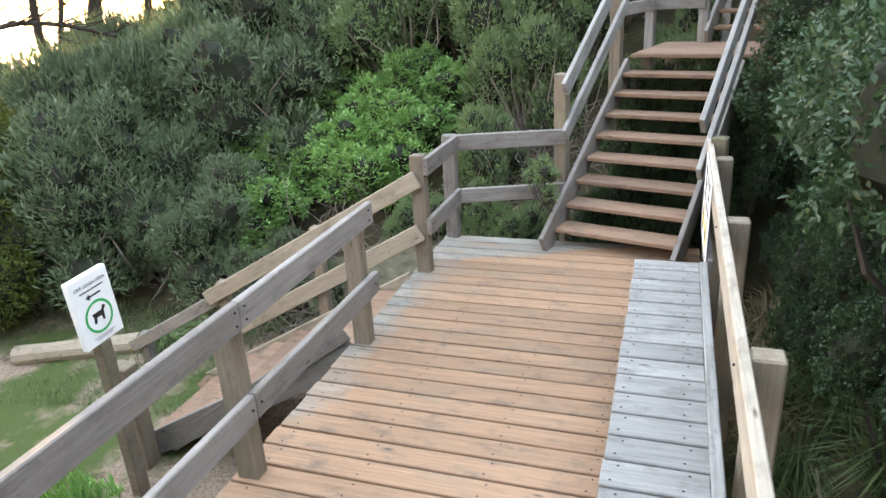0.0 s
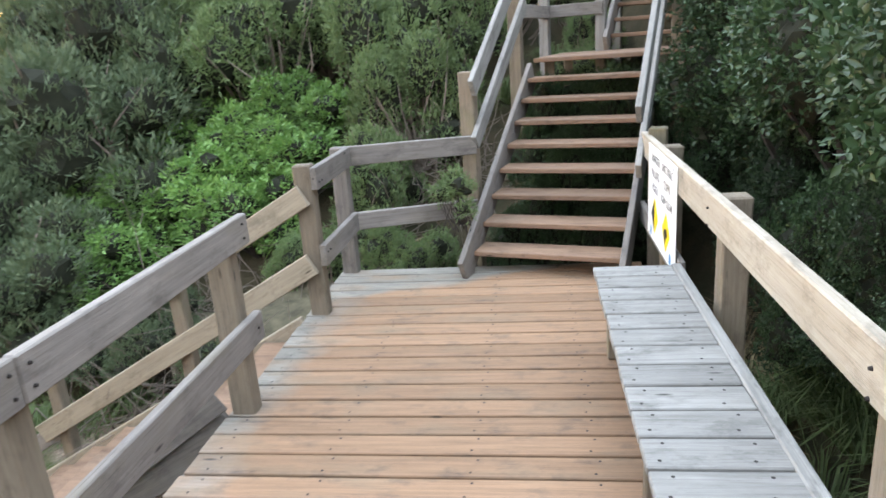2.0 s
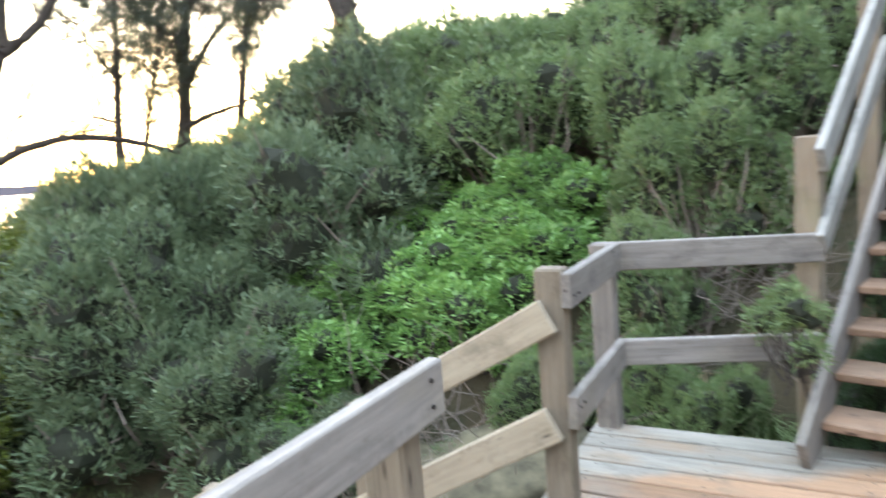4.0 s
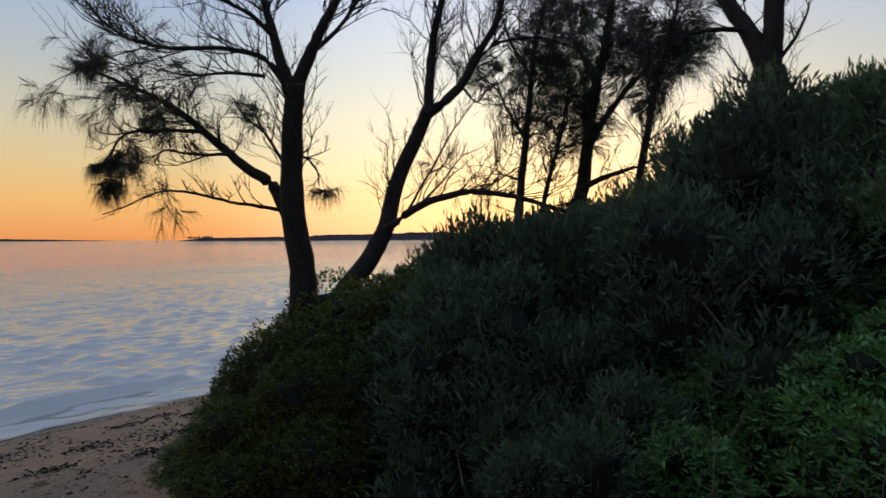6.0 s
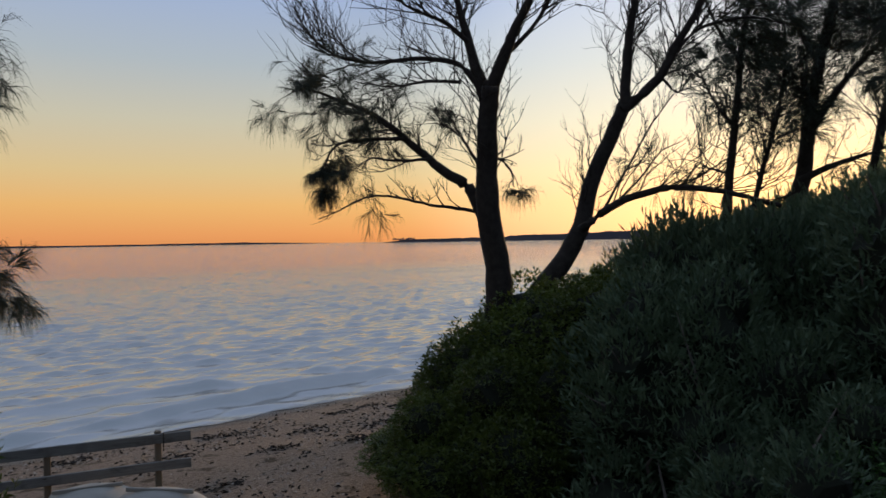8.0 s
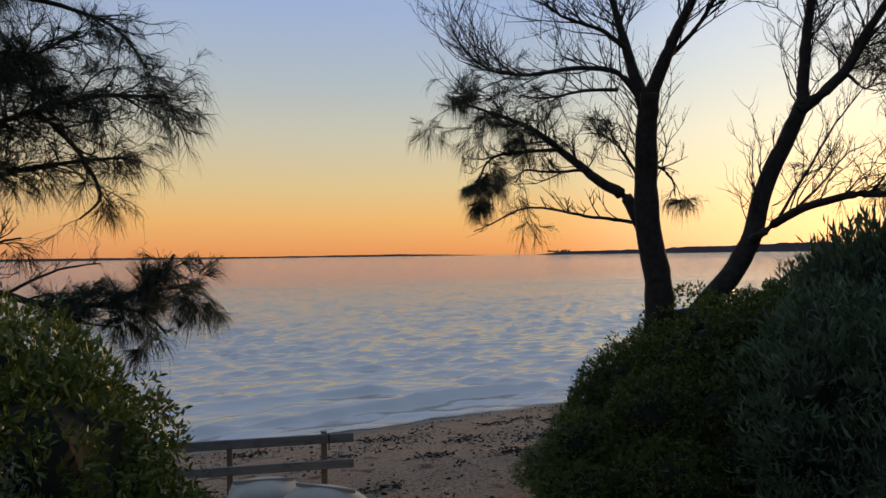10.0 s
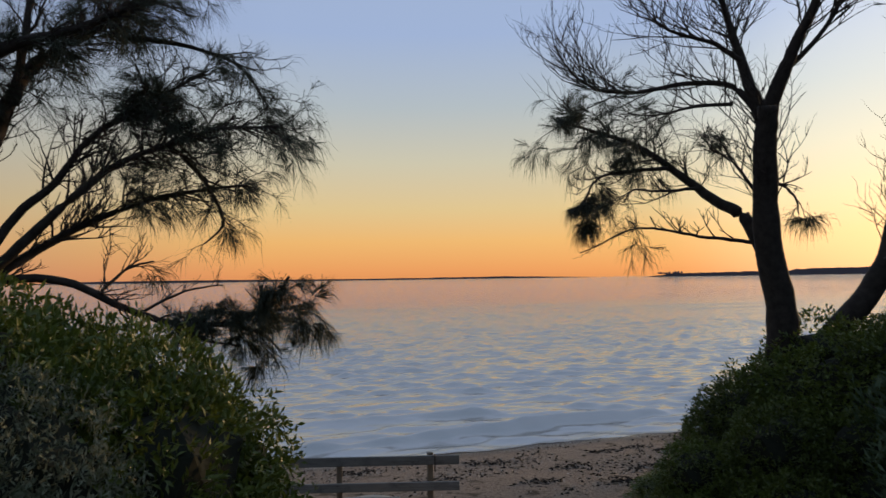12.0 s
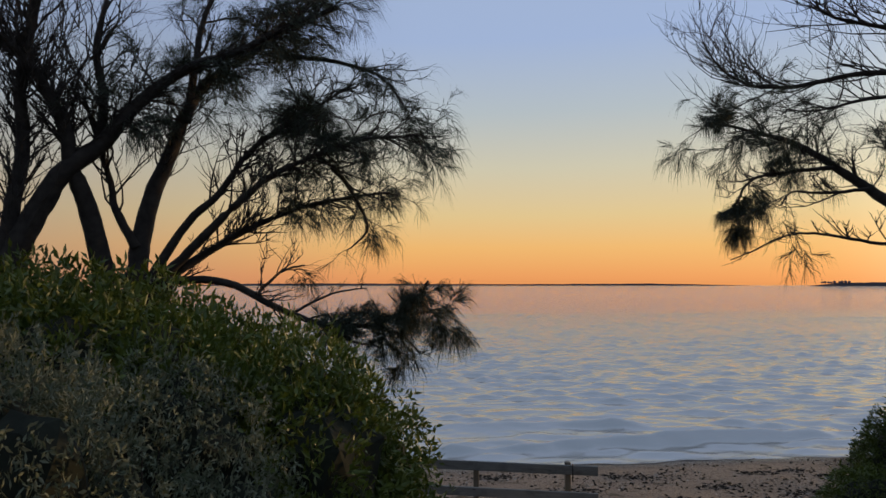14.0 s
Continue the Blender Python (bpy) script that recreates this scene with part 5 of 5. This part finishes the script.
# ---- beach ----
def beach_rail():
    top = empty("beach_railing")
    tagged(top, "weathered two-board timber railing on the beach", "railing")
    a, b = Vector((-10.22, -4.27, 0)), Vector((-9.98, -5.56, 0))
    step = b - a
    way = step.normalized()
    for k in range(5):
        p = a + step * k
        post(p.x, p.y, -0.97 if k == 0 else -1.03, land_z(p.x, p.y) - 0.3, top, POST_WOOD, 0.08, 0.08, 21)
    off = Vector((way.y, -way.x, 0)) * -0.075
    for z, h in ((-1.065, 0.13), (-1.435, 0.125)):
        p, q = a - way * 0.42 + off, a + step * 4.3 + off
        board("rail", (p.x, p.y, z), (q.x, q.y, z), 0.045, h, GREY_WOOD, top)
    verts, faces = [], []
    loop = [a + off * 1.3 - way * 0.07 + Vector((0, 0, -0.98 - 0.05 * k)) + off * (0.4 * math.sin(k * 1.2)) for k in range(6)]
    tube(verts, faces, loop, [0.008] * 6, 6)
    rope = new("hook", mesh_from("hook", verts, faces, [NAIL]))
    rope.parent = top
    rope["label"] = "short hanging rope hook"


beach_rail()


def dinghy(name, x, y, turn, length, wide, high, label, full=0.75):
    """An upturned small boat: rounded hull with keel strip and gunwale."""
    g = land_z(x, y)
    top = empty(name, (x, y, g), turn)
    bm = bmesh.new()
    rings, n = 15, 15
    grid = []
    for i in range(rings):
        f = i / (rings - 1)
        beam = wide * 0.5 * (1 - max(0, (f - 0.35) / 0.65) ** 2.2) ** 0.7 + 0.01
        tall = high * (0.80 + 0.2 * math.sin(math.pi * min(f * 1.3, 1)))
        row = []
        for k in range(n):
            w = math.pi * k / (n - 1)
            row.append(bm.verts.new(((f - 0.5) * length, beam * math.cos(w), 0.02 + tall * math.sin(w) ** full * (1 - 0.55 * max(0, (f - 0.6) / 0.4) ** 2))))
        grid.append(row)
    for i in range(rings - 1):
        for k in range(n - 1):
            bm.faces.new((grid[i][k], grid[i + 1][k], grid[i + 1][k + 1], grid[i][k + 1]))
    bm.faces.new(grid[0])
    for f in bm.faces:
        f.smooth = True
    part("hull", bm, HULL, top)
    bm = bmesh.new()
    block(bm, (length * 0.7, 0.03, 0.05), pose(-0.12 * length, 0, high * 0.98 + 0.02), bevel=0.006)
    part("keel", bm, HULL, top)
    for s in (-1, 1):
        bm = bmesh.new()
        block(bm, (length * 0.62, 0.04, 0.05), pose(-0.18 * length, s * wide * 0.5, 0.05), bevel=0.01)
        part("gunwale", bm, RAIL_WOOD, top)
    tagged(top, label, "boat", "dinghies")


dinghy("dinghy", -9.35, -4.78, 100, 1.1, 0.8, 0.32, "pale boxy upturned dinghy on the sand by the rail", 0.4)
dinghy("dinghy", -8.80, -3.88, 70, 1.2, 0.78, 0.33, "pale upturned dinghy lying on the sand")


def log(x0, y0, x1, y1, r):
    verts, faces = [], []
    z0, z1 = land_z(x0, y0) + r * 0.7, land_z(x1, y1) + r * 0.7
    path = [Vector((x0 + (x1 - x0) * k / 7, y0 + (y1 - y0) * k / 7, z0 + (z1 - z0) * k / 7)) for k in range(8)]
    tube(verts, faces, path, [r * (1 + 0.12 * noise.noise((k * 0.8, r, 0))) for k in range(8)], 10)
    faces.append(tuple(range(9, -1, -1)))
    ob = new("log", mesh_from("log", verts, faces, [PALE_WOOD]))
    tagged(ob, "bleached log lying on the grass flat", "log")


log(-6.1, -0.75, -4.6, -0.36, 0.12)


def rock(x, y, z, sx, sy, sz, seed):
    bm = bmesh.new()
    bmesh.ops.create_cube(bm, size=1)
    bmesh.ops.subdivide_edges(bm, edges=bm.edges[:], cuts=5, use_grid_fill=True)
    for v in bm.verts:
        v.co += 0.10 * noise.noise_vector(v.co * 2.2 + Vector((seed, 0, 0))) + 0.03 * noise.noise_vector(v.co * 9 + Vector((seed, 3, 0)))
        v.co = Vector((v.co.x * sx, v.co.y * sy, v.co.z * sz))
    for f in bm.faces:
        f.smooth = True
    ob = part("rock", bm, ROCK, None, matrix=pose(x, y, z, 6, -8, seed * 37))
    tagged(ob, "weathered rock bedded in the bank", "rock", "bank rocks")


def dead_branch():
    verts, faces = [], []
    spots = [(1.95, -1.7), (2.02, -1.95), (2.02, -2.2), (2.10, -2.5), (2.28, -2.75)]
    path = [Vector((x, y, land_z(x, y) + 0.10 + 0.07 * math.sin(k * 1.7))) for k, (x, y) in enumerate(spots)]
    tube(verts, faces, path, [0.006, 0.013, 0.014, 0.012, 0.006], 7)
    tagged(new("dead_branch", mesh_from("dead_branch", verts, faces, [TWIG])), "bare grey dead branch lying in the grass", "branch")


dead_branch()


def brushwood(x, y, high, seed):
    """A tangle of dry bare stems under the shrubs."""
    rng = np.random.default_rng(seed)
    verts, faces = [], []
    for k in range(70):
        p = Vector((*rng.normal(scale=0.28, size=2), 0))
        p.z = land_z(x + p.x, y + p.y) - land_z(x, y)
        way = Vector((*rng.normal(scale=0.8, size=2), rng.uniform(0.15, 1.0))).normalized()
        path = [p]
        for j in range(4):
            way = (way + Vector(rng.normal(scale=0.3, size=3)) + Vector((0, 0, -0.08))).normalized()
            path.append(path[-1] + way * high * rng.uniform(0.15, 0.35))
        tube(verts, faces, path, [0.008, 0.007, 0.005, 0.004, 0.002], 4)
    ob = new("brushwood", mesh_from("brushwood", verts, faces, [TWIG]))
    ob.matrix_world = Matrix.Translation((x, y, land_z(x, y) - 0.02))
    tagged(ob, "tangle of dry bare twigs below the green shrubs", "brushwood", "dry twig tangles")


for k, (x, y, h) in enumerate(((-1.5, -0.05, 0.9), (-2.1, 0.1, 1.0), (-2.7, 0.2, 1.0), (-3.3, 0.35, 0.9), (-2.0, 0.9, 1.1), (-2.9, 1.2, 1.1), (-0.9, 2.4, 1.3), (-0.3, 2.9, 1.2))):
    brushwood(x, y, h, 300 + k)
rock(1.86, -2.2, land_z(1.86, -2.2) + 0.08, 0.35, 0.4, 0.3, 4)
rock(-1.75, 0.75, land_z(-1.75, 0.75) + 0.15, 1.2, 0.9, 0.9, 1)
rock(-1.25, 0.35, land_z(-1.25, 0.35) + 0.15, 0.8, 0.7, 0.7, 2)
rock(-2.6, 0.75, land_z(-2.6, 0.75) + 0.1, 0.7, 0.6, 0.6, 3)


def wrack():
    """Seaweed strewn along the tide line."""
    rng = np.random.default_rng(8)
    n = 15000
    v = rng.uniform(-12, 16, n)
    band = rng.choice([1.9, 3.2, 4.4, 5.6], n)
    s = band + 0.35 * np.sin(v * 0.8 + band) + rng.normal(scale=0.16, size=n)
    clump = np.sin(v * 2.3 + band * 3) + 0.6 * np.sin(v * 5.1) + rng.normal(scale=0.4, size=n)
    s, v = s[clump > 0.5], v[clump > 0.5]
    x = SHORE + 0.89 * s - 0.45 * v
    y = -2.9 + 0.45 * s + 0.89 * v
    at = np.stack([x, y, land(x, y) + 0.012], 1)
    way = rng.normal(size=at.shape) * np.array([1, 1, 0.15])
    ob = new("seaweed", leaves_mesh("seaweed", at, way, 0.10, 0.035, BARK, rng, 0.15, 0.0))
    tagged(ob, "dark dry seaweed strewn over the sand", "seaweed", kind="stuff")


wrack()


def beach_grit():
    """Shell grit, pebbles and shreds of weed all over the sand."""
    rng = np.random.default_rng(18)
    for name, mat, n, size, label in (("shell_grit", SHELL, 7000, 0.05, "pale shell grit and pebbles scattered over the sand"), ("weed_shreds", BARK, 9000, 0.075, "small dark shreds of weed on the sand")):
        v = rng.uniform(-10, 13, n)
        s = rng.uniform(0.5, 9.5, n)
        patchy = np.sin(v * 1.7 + s * 2.1) + np.sin(v * 0.6 - s * 1.3) + rng.normal(scale=0.8, size=n)
        s, v = s[patchy > 0.1], v[patchy > 0.1]
        x = SHORE + 0.89 * s - 0.45 * v
        y = -2.9 + 0.45 * s + 0.89 * v
        at = np.stack([x, y, land(x, y) + 0.008], 1)
        way = rng.normal(size=at.shape) * np.array([1, 1, 0.25])
        ob = new(name, leaves_mesh(name, at, way, size, size * 0.55, mat, rng, 0.3, 0.0))
        tagged(ob, label, "beach litter", kind="stuff")


beach_grit()


def foam_edge():
    """Broken foam along the water's edge."""
    rng = np.random.default_rng(2)
    n = 420
    v = np.linspace(-24, 24, n)
    mid = 0.12 * np.sin(v * 0.9) + 0.10 * np.sin(v * 2.7 + 1)
    half = 0.02 + 0.16 * np.abs(np.sin(v * 3.1) * np.sin(v * 1.37 + 0.4)) + 0.03 * rng.random(n)
    verts, faces = [], []
    for k in range(n):
        for s in (-1, 1):
            u = mid[k] + s * half[k]
            x, y = SHORE - 0.89 * u - 0.45 * v[k], -2.9 - 0.45 * u + 0.89 * v[k]
            verts.append((x, y, max(land_z(x, y), SEA) + 0.012))
    for k in range(n - 1):
        faces.append((2 * k, 2 * k + 1, 2 * k + 3, 2 * k + 2))
    tagged(new("foam", mesh_from("foam", verts, faces, [FOAM])), "thin broken foam at the water's edge", "foam", kind="stuff")


foam_edge()
